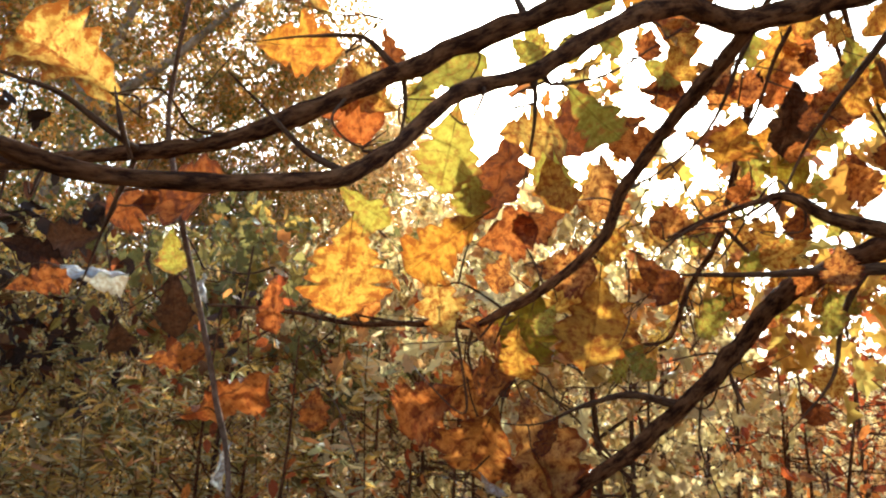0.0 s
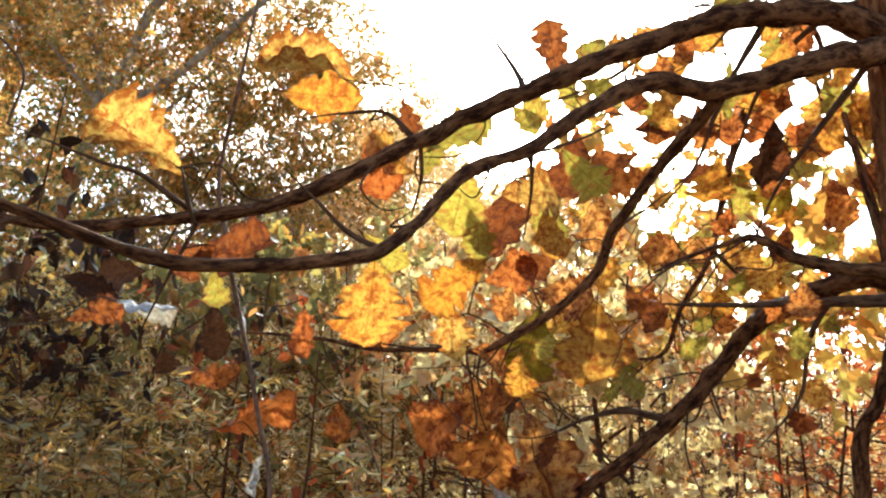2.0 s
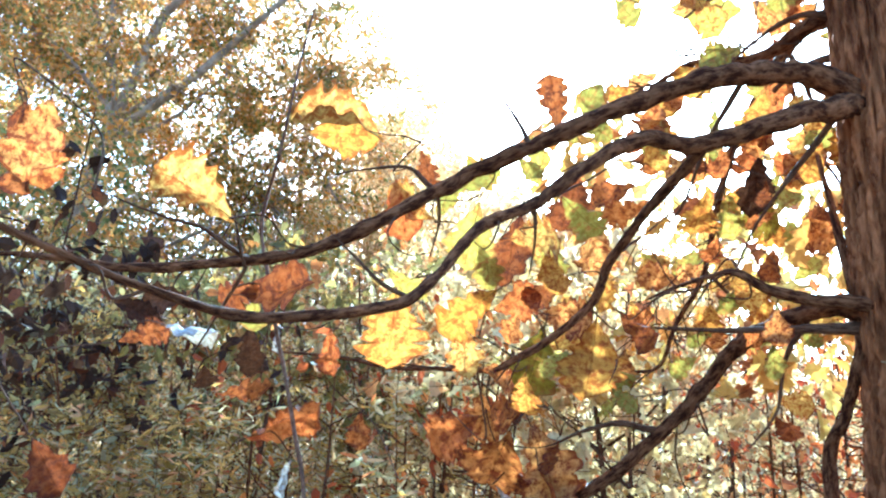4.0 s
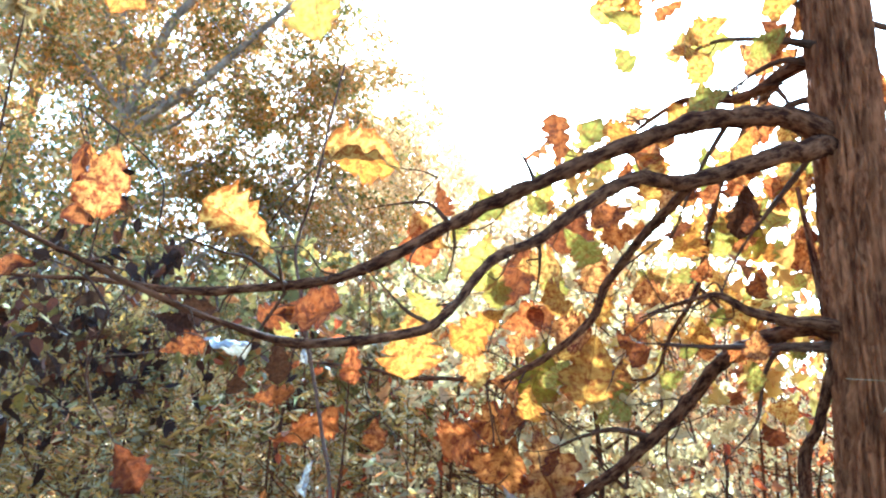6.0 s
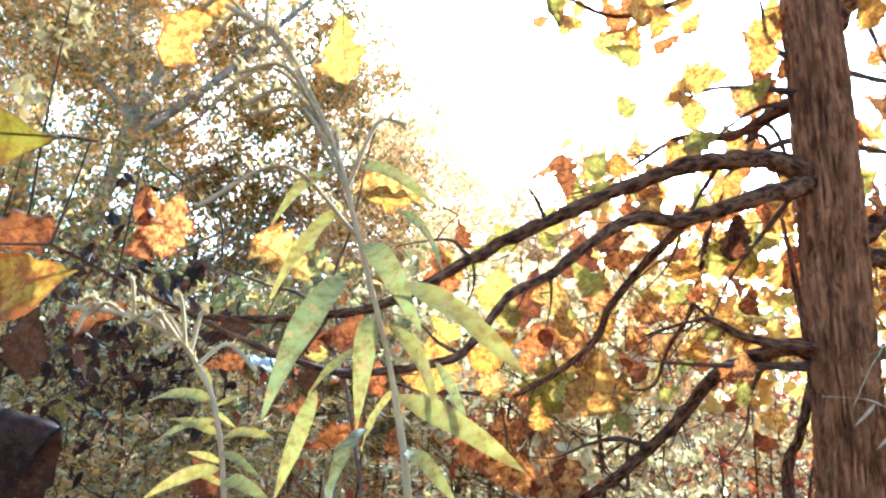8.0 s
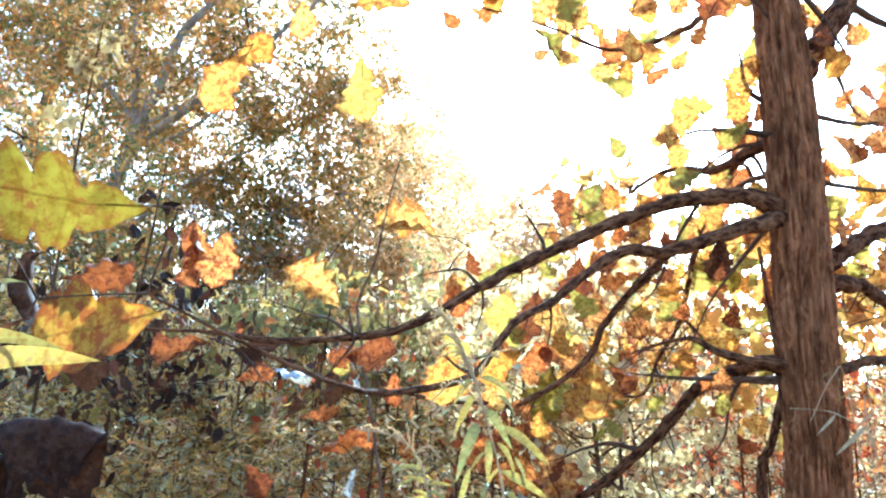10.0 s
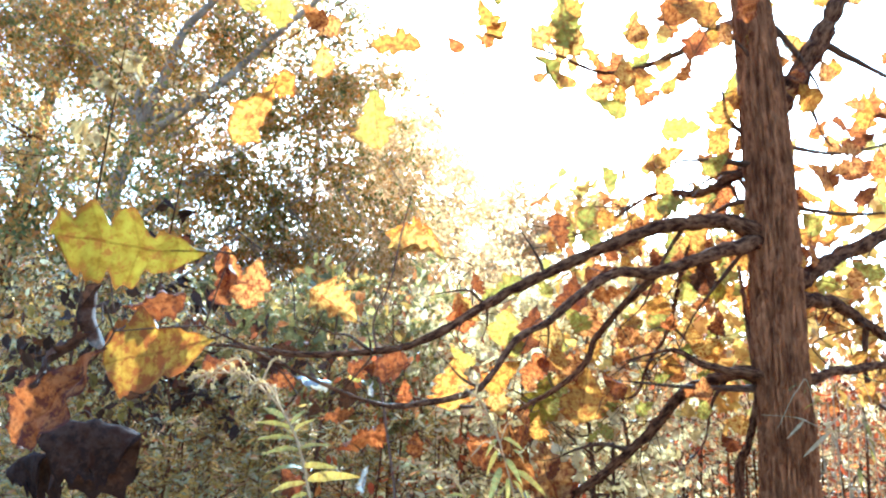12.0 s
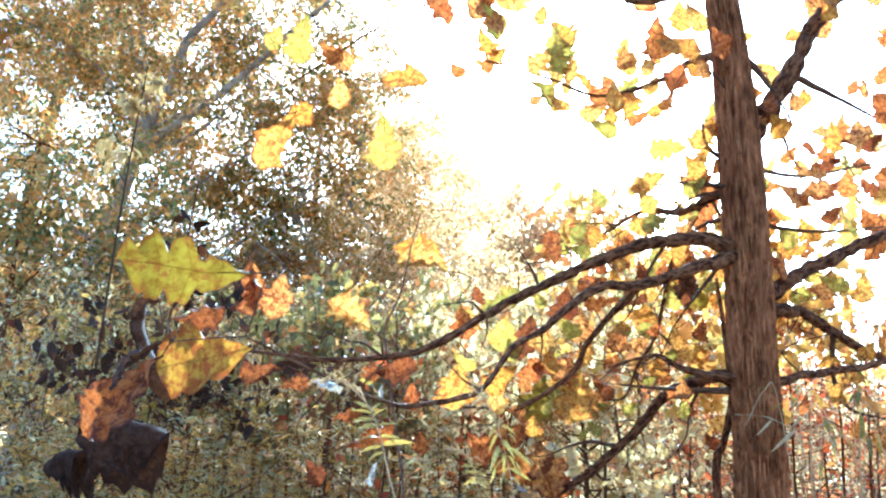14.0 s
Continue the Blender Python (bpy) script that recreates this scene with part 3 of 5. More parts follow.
# the long limbs that reach over to the path
BOUGHS = {
    "upper": [(0.97, 1.25, 2.17, 0.035), (0.88, 1.19, 2.18, 0.034), (0.71, 1.13, 2.19, 0.030), (0.47, 1.10, 2.14, 0.025), (0.14, 1.07, 1.99, 0.020), (-0.06, 1.04, 1.88, 0.0185),
              (-0.18, 1.00, 1.80, 0.016), (-0.30, 0.98, 1.74, 0.014), (-0.44, 0.97, 1.715, 0.012), (-0.66, 0.99, 1.71, 0.010), (-0.81, 0.98, 1.73, 0.007), (-1.05, 0.96, 1.74, 0.004)],
    "reaching": [(0.97, 1.25, 2.13, 0.032), (0.87, 1.17, 2.12, 0.030), (0.65, 1.09, 2.05, 0.026), (0.50, 1.09, 2.00, 0.023), (0.35, 1.02, 1.98, 0.017), (0.21, 0.94, 1.88, 0.015),
                 (0.12, 0.90, 1.80, 0.0135), (0.02, 0.84, 1.74, 0.012), (-0.05, 0.77, 1.64, 0.0105), (-0.12, 0.70, 1.57, 0.0105), (-0.28, 0.58, 1.53, 0.009), (-0.37, 0.41, 1.53, 0.006),
                 (-0.52, 0.30, 1.59, 0.004), (-0.69, 0.19, 1.67, 0.0025)],
    "arched": [(0.50, 1.09, 1.99, 0.018), (0.43, 1.26, 1.92, 0.0165), (0.36, 1.39, 1.83, 0.0155), (0.31, 1.44, 1.73, 0.015), (0.20, 1.46, 1.64, 0.0135), (0.13, 1.47, 1.60, 0.012),
               (0.06, 1.48, 1.57, 0.010), (-0.07, 1.52, 1.58, 0.0085), (-0.18, 1.56, 1.585, 0.007), (-0.34, 1.59, 1.62, 0.006), (-0.51, 1.63, 1.64, 0.004)],
    "lowest": [(0.97, 1.30, 1.66, 0.036), (0.89, 1.29, 1.68, 0.032), (0.81, 1.35, 1.69, 0.026), (0.73, 1.44, 1.66, 0.025), (0.69, 1.52, 1.63, 0.025), (0.65, 1.59, 1.58, 0.025),
               (0.58, 1.64, 1.49, 0.023), (0.51, 1.68, 1.42, 0.021), (0.41, 1.74, 1.33, 0.019), (0.31, 1.78, 1.26, 0.017), (0.12, 1.86, 1.14, 0.01), (-0.1, 1.9, 1.05, 0.004)],
    "side": [(0.97, 1.29, 1.67, 0.028), (0.88, 1.24, 1.68, 0.023), (0.71, 1.27, 1.71, 0.017), (0.62, 1.28, 1.76, 0.012), (0.58, 1.32, 1.77, 0.008), (0.49, 1.39, 1.75, 0.006), (0.45, 1.46, 1.74, 0.003)],
    "hanging": [(0.97, 1.24, 2.44, 0.03), (0.99, 1.6, 2.56, 0.025), (1.01, 1.93, 2.55, 0.022), (0.91, 2.04, 2.34, 0.019), (0.90, 2.20, 2.17, 0.016), (0.86, 2.27, 1.99, 0.0135), (0.77, 2.35, 1.83, 0.011),
                (0.71, 2.40, 1.69, 0.009), (0.57, 2.44, 1.68, 0.005)],
    "fork": [(0.96, 1.18, 2.50, 0.06), (1.02, 1.19, 2.65, 0.053), (1.09, 1.20, 2.75, 0.048), (1.21, 1.20, 2.93, 0.042), (1.33, 1.20, 3.15, 0.038), (1.50, 1.25, 3.36, 0.033), (1.65, 1.27, 3.66, 0.028), (1.9, 1.3, 4.4, 0.01)],
    "rising": [(0.96, 1.22, 1.96, 0.045), (1.05, 1.25, 2.01, 0.038), (1.15, 1.28, 2.07, 0.032), (1.33, 1.36, 2.16, 0.030), (1.64, 1.43, 2.30, 0.028), (2.08, 1.61, 2.44, 0.022), (2.9, 1.9, 2.75, 0.008)],
    "level": [(0.97, 1.24, 1.93, 0.033), (1.08, 1.28, 1.945, 0.029), (1.22, 1.36, 1.95, 0.026), (1.40, 1.49, 1.89, 0.022), (1.69, 1.67, 1.81, 0.019), (2.03, 1.78, 1.79, 0.014), (2.6, 2.0, 1.8, 0.004)],
    "low_level": [(0.97, 1.28, 1.66, 0.026), (1.08, 1.30, 1.67, 0.021), (1.17, 1.33, 1.70, 0.019), (1.38, 1.42, 1.73, 0.017), (1.58, 1.47, 1.77, 0.015), (1.90, 1.56, 1.85, 0.011), (2.4, 1.7, 1.95, 0.004)],
    "crooked": [(0.95, 1.22, 2.42, 0.03), (0.89, 1.33, 2.43, 0.024), (0.79, 1.44, 2.40, 0.018), (0.62, 1.49, 2.41, 0.011), (0.42, 1.61, 2.31, 0.006), (0.25, 1.7, 2.28, 0.003)],
    "back_upper": [(0.94, 1.17, 3.0, 0.03), (0.95, 1.6, 3.2, 0.022), (0.88, 2.0, 3.3, 0.016), (0.6, 2.1, 3.27, 0.011), (0.3, 2.0, 3.33, 0.008), (-0.1, 1.9, 3.4, 0.004)],
    "overhead": [(0.93, 1.16, 3.35, 0.03), (0.64, 1.16, 3.24, 0.017), (0.38, 1.06, 3.22, 0.011), (0.03, 0.95, 3.20, 0.007), (-0.4, 0.9, 3.0, 0.005), (-0.8, 0.95, 2.75, 0.003)],
}
for key, rows in BOUGHS.items():
    slim = 0.72 if key in ("arched", "side", "hanging") else 0.85
    # a swollen collar where the limb leaves the wood it grows from
    limb("limb", [(x, y, z, slim * r * (1.25, 1.1)[i] if i < 2 and key in ("upper", "reaching", "lowest") else slim * r) for i, (x, y, z, r) in enumerate(rows)], 32, per=18, wobble=0.14)

TWIGS = {
    "aa": [(0.95, 1.20, 2.36, 0.016), (0.84, 1.26, 2.42, 0.011), (0.72, 1.34, 2.37, 0.008), (0.60, 1.40, 2.26, 0.005), (0.5, 1.46, 2.22, 0.003)],
    "ab": [(0.95, 1.22, 2.30, 0.015), (0.86, 1.40, 2.33, 0.012), (0.78, 1.55, 2.24, 0.009), (0.74, 1.66, 2.10, 0.006), (0.66, 1.75, 1.98, 0.003)],
    "ac": [(0.86, 1.17, 2.13, 0.012), (0.78, 1.24, 2.02, 0.010), (0.70, 1.34, 1.90, 0.007), (0.66, 1.44, 1.78, 0.004)],
    "ad": [(0.62, 1.12, 2.17, 0.010), (0.56, 1.22, 2.06, 0.008), (0.52, 1.34, 1.94, 0.006), (0.44, 1.44, 1.86, 0.003)],
    "ae": [(0.81, 1.35, 1.69, 0.012), (0.76, 1.42, 1.58, 0.009), (0.74, 1.46, 1.46, 0.007), (0.66, 1.5, 1.36, 0.003)],
    "af": [(1.12, 1.20, 2.80, 0.012), (1.16, 1.22, 2.64, 0.010), (1.22, 1.26, 2.54, 0.007), (1.34, 1.3, 2.48, 0.003)],
    "ag": [(0.97, 1.17, 2.74, 0.012), (0.88, 1.12, 2.86, 0.009), (0.76, 1.1, 2.92, 0.006), (0.6, 1.08, 2.9, 0.003)],
    "a": [(-0.42, 0.97, 1.72, 0.007), (-0.43, 0.92, 1.72, 0.007), (-0.48, 0.86, 1.75, 0.006), (-0.52, 0.81, 1.75, 0.005), (-0.62, 0.75, 1.78, 0.003)],
    "b": [(-0.42, 0.95, 1.70, 0.005), (-0.42, 0.91, 1.73, 0.006), (-0.43, 0.90, 1.78, 0.003)],
    "c": [(-0.06, 1.05, 1.88, 0.008), (-0.08, 1.03, 1.89, 0.008), (-0.12, 1.01, 1.92, 0.007), (-0.19, 0.99, 1.91, 0.005), (-0.26, 0.97, 1.89, 0.003)],
    "d": [(-0.10, 0.73, 1.59, 0.005), (-0.14, 0.72, 1.61, 0.005), (-0.18, 0.71, 1.65, 0.004), (-0.22, 0.70, 1.69, 0.002)],
    "e": [(-0.06, 1.05, 1.88, 0.006), (-0.06, 1.07, 1.82, 0.005), (-0.08, 1.12, 1.76, 0.003)],
    "f": [(0.12, 0.90, 1.79, 0.005), (0.12, 0.92, 1.73, 0.004), (0.11, 0.99, 1.67, 0.002)],
    "g": [(0.51, 1.68, 1.43, 0.013), (0.41, 1.67, 1.45, 0.011), (0.31, 1.68, 1.43, 0.009), (0.20, 1.70, 1.39, 0.005), (0.08, 1.73, 1.40, 0.003)],
    "h": [(0.06, 1.48, 1.57, 0.005), (0.05, 1.52, 1.51, 0.005), (0.08, 1.57, 1.45, 0.003)],
    "i": [(0.13, 1.06, 1.99, 0.008), (0.11, 1.09, 2.06, 0.007), (0.05, 1.11, 2.17, 0.004)],
    "j": [(-0.42, 0.96, 1.70, 0.005), (-0.49, 1.05, 1.64, 0.005), (-0.60, 1.22, 1.57, 0.003)],
    "k": [(0.94, 1.18, 2.41, 0.018), (0.77, 1.17, 2.43, 0.012), (0.61, 1.17, 2.42, 0.009), (0.48, 1.19, 2.33, 0.004)],
    "l": [(0.94, 1.20, 2.53, 0.016), (0.85, 1.23, 2.61, 0.012), (0.82, 1.19, 2.74, 0.007), (0.78, 1.19, 2.9, 0.003)],
    "m": [(1.00, 1.17, 2.49, 0.012), (1.26, 1.27, 2.50, 0.009), (1.63, 1.35, 2.59, 0.007), (2.0, 1.5, 2.6, 0.003)],
    "n": [(1.00, 1.22, 2.28, 0.012), (1.31, 1.33, 2.28, 0.009), (1.64, 1.42, 2.33, 0.007), (2.1, 1.5, 2.35, 0.003)],
    "o": [(1.39, 1.49, 1.89, 0.015), (1.42, 1.59, 1.71, 0.014), (1.49, 1.62, 1.59, 0.012), (1.77, 1.74, 1.55, 0.008), (2.1, 1.8, 1.56, 0.003)],
    "p": [(1.21, 1.20, 2.92, 0.019), (1.45, 1.28, 2.84, 0.013), (1.72, 1.41, 2.78, 0.009), (2.0, 1.5, 2.7, 0.003)],
    "q": [(0.97, 1.16, 3.02, 0.021), (1.06, 1.15, 2.90, 0.017), (1.16, 1.19, 2.77, 0.012), (1.21, 1.22, 2.68, 0.005)],
    "r": [(0.92, 1.28, 1.64, 0.02), (0.73, 1.33, 1.64, 0.014), (0.53, 1.48, 1.67, 0.008), (0.42, 1.55, 1.69, 0.003)],
    "s": [(1.01, 1.85, 2.57, 0.012), (1.10, 1.92, 2.60, 0.012), (1.22, 2.07, 2.43, 0.012), (1.32, 2.11, 2.30, 0.01), (1.45, 2.2, 2.1, 0.004)],
    "t": [(1.0, 1.7, 2.58, 0.013), (1.15, 1.92, 2.62, 0.012), (1.27, 2.06, 2.46, 0.011), (1.34, 2.10, 2.30, 0.008), (1.5, 2.15, 2.2, 0.003)],
    "u": [(0.43, 1.27, 1.92, 0.007), (0.55, 1.5, 2.06, 0.006), (0.71, 1.70, 2.26, 0.006), (0.87, 1.88, 2.37, 0.004)],
    "v": [(0.36, 1.40, 1.83, 0.007), (0.47, 1.7, 1.95, 0.006), (0.62, 1.86, 2.08, 0.006), (0.79, 1.87, 2.23, 0.004)],
    "w": [(0.14, 0.95, 1.82, 0.005), (0.18, 1.08, 1.88, 0.005), (0.31, 1.26, 2.00, 0.005), (0.47, 1.32, 2.13, 0.003)],
    "x": [(0.87, 2.26, 2.02, 0.009), (0.99, 2.3, 1.92, 0.008), (1.12, 2.4, 1.95, 0.006), (1.3, 2.5, 2.0, 0.003)],
}
for key, rows in TWIGS.items():
    thin = [(x, y, z, 0.8 * r * (1 - 0.55 * i / (len(rows) - 1))) for i, (x, y, z, r) in enumerate(rows)]
    limb("twig", thin, 9, TWIG, 0.2, 80.0)

# ---- single leaves on the oak ----
VARIANTS = {k: [oak_leaf(i * 7 + j * 31 + 3, m, 3.6 if k == "moss" else (4, 3, 3.5, 4.5)[i % 4], 0.12 if k != "walnut" else 0.55, 0.58 if k == "moss" else 0.36 if k == "amber" else None) for i in range(8)] for j, (k, m) in enumerate(LEAF.items())}
STALK = branch_mesh("stalk", [(0, -0.17, 0.035, 0.008), (0, -0.08, 0.012, 0.008), (0, 0.03, 0.0, 0.007), (0, 0.3, 0.0, 0.004)], TWIG, 5, 2, 0.0, 1.0)
leaf_rng = random.Random(11)
SHOOTS = []


def hang_leaf(kind, x, y, z, length, angle, tilt=None, parent=oak, origin=OAK):
    """One leaf with its middle at the place, its tip pointing by the angle (clockwise from up as one faces along +y)."""
    a = radians(angle)
    up = Vector((0, -0.27, 0.96))
    tip = Vector((math.sin(a), 0, 0)) + up * math.cos(a)
    nor = Vector((0, -0.96, -0.27))
    t1, t2 = tilt or (leaf_rng.uniform(-35, 35), leaf_rng.uniform(-28, 28))
    m = Matrix((tip.cross(nor), tip, nor)).transposed().to_4x4()
    m = m @ pose(0, 0, 0, t2, t1, 0)
    ob = part("leaf", leaf_rng.choice(VARIANTS[kind]), parent)
    SHOOTS.append(Vector((x, y, z)) + (m.to_3x3() @ Vector((0, -0.64 * length, 0.03 * length))))
    part("stalk", STALK, ob)
    ob.matrix_basis = Matrix.Translation(Vector((x, y, z)) - origin) @ m @ Matrix.Scale(length, 4) @ Matrix.Translation((0, -0.5, 0))
    return ob


NEAR_LEAVES = {
    "golden": [(-0.545, 1.01, 1.875, 0.185, -52, (18, 8)), (-0.29, 1.17, 2.095, 0.21, -80, (52, 5)), (-0.17, 1.32, 1.65, 0.18, 184), (-0.00, 1.29, 1.68, 0.17, 235), (-0.12, 1.08, 1.87, 0.13, -60), (0.39, 1.91, 1.65, 0.26, 188), (-0.876, 1.046, 2.549, 0.23, 215, (15, 5)), (-0.80, 1.06, 2.66, 0.15, 70), (-0.36, 1.64, 2.28, 0.21, 100), (0.34, 1.95, 1.74, 0.18, 200)],
    "orange": [(-0.14, 1.11, 1.87, 0.13, 165), (0.30, 1.84, 1.77, 0.16, 100), (0.12, 1.34, 1.71, 0.12, 75), (0.07, 1.74, 1.47, 0.17, 250), (-0.04, 1.75, 1.43, 0.18, 240), (0.08, 1.76, 1.35, 0.24, 200), (0.22, 1.73, 1.34, 0.25, 160), (0.25, 1.76, 1.27, 0.19, 130), (-0.57, 2.03, 1.46, 0.26, 75, (58, 0)), (-0.34, 2.04, 1.45, 0.12, 190), (-0.76, 0.81, 1.90, 0.16, 190), (-0.89, 1.01, 1.98, 0.17, 170), (0.39, 1.78, 1.97, 0.17, 180)],
    "rust": [(-0.90, 1.00, 1.97, 0.20, 160), (-0.59, 0.66, 1.34, 0.09, 150), (-0.38, 1.04, 1.67, 0.16, 95), (-0.85, 1.56, 1.68, 0.13, 80), (0.12, 1.40, 1.86, 0.19, 185), (0.28, 1.46, 2.00, 0.17, 190), (-0.67, 1.90, 1.56, 0.16, 110), (1.17, 2.45, 1.48, 0.14, 150), (-0.95, 0.136, 1.516, 0.26, 212, (38, 12)), (-0.70, 0.40, 1.60, 0.12, 255, (50, 0)), (-0.89, 0.40, 1.76, 0.15, 80, (50, 0)), (-0.09, 1.16, 1.98, 0.09, 180), (0.22, 1.26, 2.19, 0.14, 0), (-0.46, 1.09, 1.68, 0.11, 250)],
    "olive": [(0.01, 1.25, 1.84, 0.17, 195), (0.01, 1.21, 1.97, 0.15, 60), (-0.483, 1.358, 2.682, 0.25, 178, (12, 10)), (-0.14, 1.27, 1.74, 0.11, 140), (-0.05, 1.27, 1.94, 0.09, 20), (0.17, 1.24, 2.05, 0.09, 160), (0.05, 1.36, 1.81, 0.13, 170), (-0.53, 1.44, 1.71, 0.09, 180)],
    "amber": [(-0.82, 0.28, 1.62, 0.25, 250, (30, 8))],
    "moss": [(-0.82, 0.10, 1.81, 0.30, -75), (0.21, 1.88, 1.63, 0.25, 195), (1.03, 2.14, 2.17, 0.17, 90)],
    "silver": [(-0.69, 1.45, 1.67, 0.13, 85), (0.11, 1.78, 1.26, 0.08, 120), (-0.47, 1.46, 1.64, 0.06, 165), (-0.54, 1.98, 1.30, 0.12, 175)],
    "walnut": [(0.89, 1.76, 2.16, 0.17, 182, (10, 5)), (-1.075, 0.429, 1.76, 0.15, 215, (60, 10)), (-0.853, -0.083, 1.58, 0.15, 240, (74, 0)), (-0.57, 1.57, 1.65, 0.11, 180), (-0.88, 1.54, 1.75, 0.11, 100), (-0.72, 1.69, 1.57, 0.10, 170), (-0.83, 1.63, 1.79, 0.11, 260), (-1.18, 1.00, 1.66, 0.17, 200)],
}
for kind, rows in NEAR_LEAVES.items():
    for x, y, z, length, angle, *tilt in rows:
        hang_leaf(kind, x, y, z, length, angle, tilt[0] if tilt else (68, 15) if kind == "silver" else None)

for seed, at, length, turn in ((1, (-1.57, 1.62, 1.53), 0.36, 12), (2, (-1.95, 1.90, 1.40), 0.26, -30)):
    ob = part("leaf", curled_leaf(seed, LEAF["walnut"]), oak, "shrivelled dark brown leaf, folded over")
    ob.matrix_basis = Matrix.Translation(Vector(at) - OAK) @ pose(0, 0, 0, 8, -14 + 16 * (seed % 2), turn) @ Matrix.Scale(length, 4)
    SHOOTS.append(Vector(at))


def leaves_along(rows, count, kinds, size, seed, start=0.3, drift=0.1):
    """Leaves on stalks round the outer stretch of a branch."""
    rng = random.Random(seed)
    pts = spline(rows, 8)
    for _ in range(count):
        p = pts[int((start + (1 - start) * rng.random()) * (len(pts) - 1))]
        hang_leaf(rng.choice(kinds), p[0] + rng.gauss(0, drift), p[1] + rng.gauss(0, drift), p[2] + rng.gauss(-0.03, drift), size * rng.uniform(0.6, 1.15), rng.gauss(180, 55),
                  (rng.uniform(-42, 42), rng.uniform(-34, 34)))


leaves_along(BOUGHS["hanging"], 14, ["golden", "orange", "rust", "olive"], 0.15, 1, 0.2, 0.14)
leaves_along(TWIGS["s"], 16, ["golden", "olive", "orange"], 0.16, 2, 0.3, 0.14)
leaves_along(TWIGS["t"], 14, ["golden", "orange", "rust"], 0.16, 3, 0.3, 0.14)
leaves_along(TWIGS["x"], 24, ["golden", "golden", "olive", "orange"], 0.14, 4, 0.0, 0.17)
leaves_along(TWIGS["u"], 10, ["golden", "orange", "olive"], 0.14, 5, 0.2, 0.12)
leaves_along(TWIGS["v"], 9, ["orange", "rust", "golden"], 0.14, 6, 0.2, 0.12)
leaves_along(BOUGHS["level"], 24, ["golden", "golden", "orange"], 0.15, 7, 0.35, 0.15)
leaves_along(BOUGHS["rising"], 14, ["golden", "orange"], 0.15, 8, 0.5, 0.12)
leaves_along(TWIGS["p"], 12, ["orange", "golden", "rust"], 0.13, 9, 0.3, 0.1)
leaves_along(TWIGS["m"], 10, ["orange", "golden", "rust"], 0.12, 10, 0.3, 0.1)
leaves_along(TWIGS["l"], 8, ["orange", "golden"], 0.12, 12, 0.3, 0.08)
leaves_along(BOUGHS["crooked"], 12, ["golden", "olive", "orange"], 0.13, 13, 0.4, 0.1)
leaves_along(BOUGHS["back_upper"], 46, ["golden", "olive", "orange", "golden"], 0.17, 16, 0.2, 0.17)
leaves_along(BOUGHS["overhead"], 24, ["golden", "orange", "olive"], 0.17, 14, 0.15, 0.12)
leaves_along(BOUGHS["fork"], 10, ["golden", "orange"], 0.14, 15, 0.4, 0.15)

leaves_along(BOUGHS["arched"], 13, ["golden", "olive", "orange", "rust"], 0.12, 17, 0.25, 0.09)
leaves_along(TWIGS["w"], 5, ["olive", "golden", "olive"], 0.11, 18, 0.2, 0.07)
leaves_along(TWIGS["r"], 4, ["golden", "orange", "olive"], 0.09, 19, 0.2, 0.08)
leaves_along(TWIGS["g"], 3, ["rust", "orange"], 0.11, 20, 0.3, 0.08)
leaves_along(TWIGS["n"], 12, ["golden", "olive", "orange"], 0.13, 22, 0.2, 0.1)
leaves_along(TWIGS["o"], 10, ["golden", "orange"], 0.12, 23, 0.2, 0.1)
leaves_along(TWIGS["p"], 9, ["orange", "golden", "rust"], 0.13, 25, 0.02, 0.08)
leaves_along(TWIGS["m"], 9, ["orange", "golden", "rust"], 0.13, 26, 0.05, 0.09)
leaves_along(BOUGHS["fork"], 8, ["orange", "golden", "orange"], 0.12, 27, 0.2, 0.1)
leaves_along(TWIGS["q"], 5, ["orange", "rust", "golden"], 0.11, 28, 0.5, 0.08)
leaves_along(TWIGS["aa"], 12, ["golden", "orange", "olive"], 0.11, 31, 0.3, 0.08)
leaves_along(TWIGS["ab"], 8, ["rust", "orange", "golden"], 0.11, 32, 0.4, 0.07)
leaves_along(TWIGS["af"], 6, ["orange", "rust"], 0.11, 33, 0.4, 0.07)
leaves_along(TWIGS["ag"], 7, ["orange", "golden"], 0.12, 34, 0.3, 0.07)
leaves_along(TWIGS["k"], 8, ["golden", "olive"], 0.11, 24, 0.3, 0.08)


def bare_twigs(rows, count, length, seed, start=0.25):
    """Thin bare side twigs, each forked from the limb at a slant."""
    rng = np.random.default_rng(seed)
    pts = spline(rows, 10)
    for _ in range(count):
        k = int((start + (0.97 - start) * rng.random()) * (len(pts) - 2))
        p, ahead = pts[k], pts[k + 1, :3] - pts[k, :3]
        d = ahead / np.linalg.norm(ahead) + rng.normal(size=3) * 0.75
        d /= np.linalg.norm(d)
        L = length * rng.uniform(0.4, 1.2)
        kink = rng.normal(size=(3, 3)) * 0.15 * L
        r = min(0.4 * p[3], 0.003)
        run = [(*p[:3], r), (*(p[:3] + d * L * 0.35 + kink[0]), r * 0.75), (*(p[:3] + d * L * 0.7 + kink[1]), r * 0.5), (*(p[:3] + d * L + kink[2] + (0, 0, 0.1 * L)), r * 0.25)]
        limb("twig", run, 6, TWIG, 0.1, 80.0)
        EXTRA.append(run)


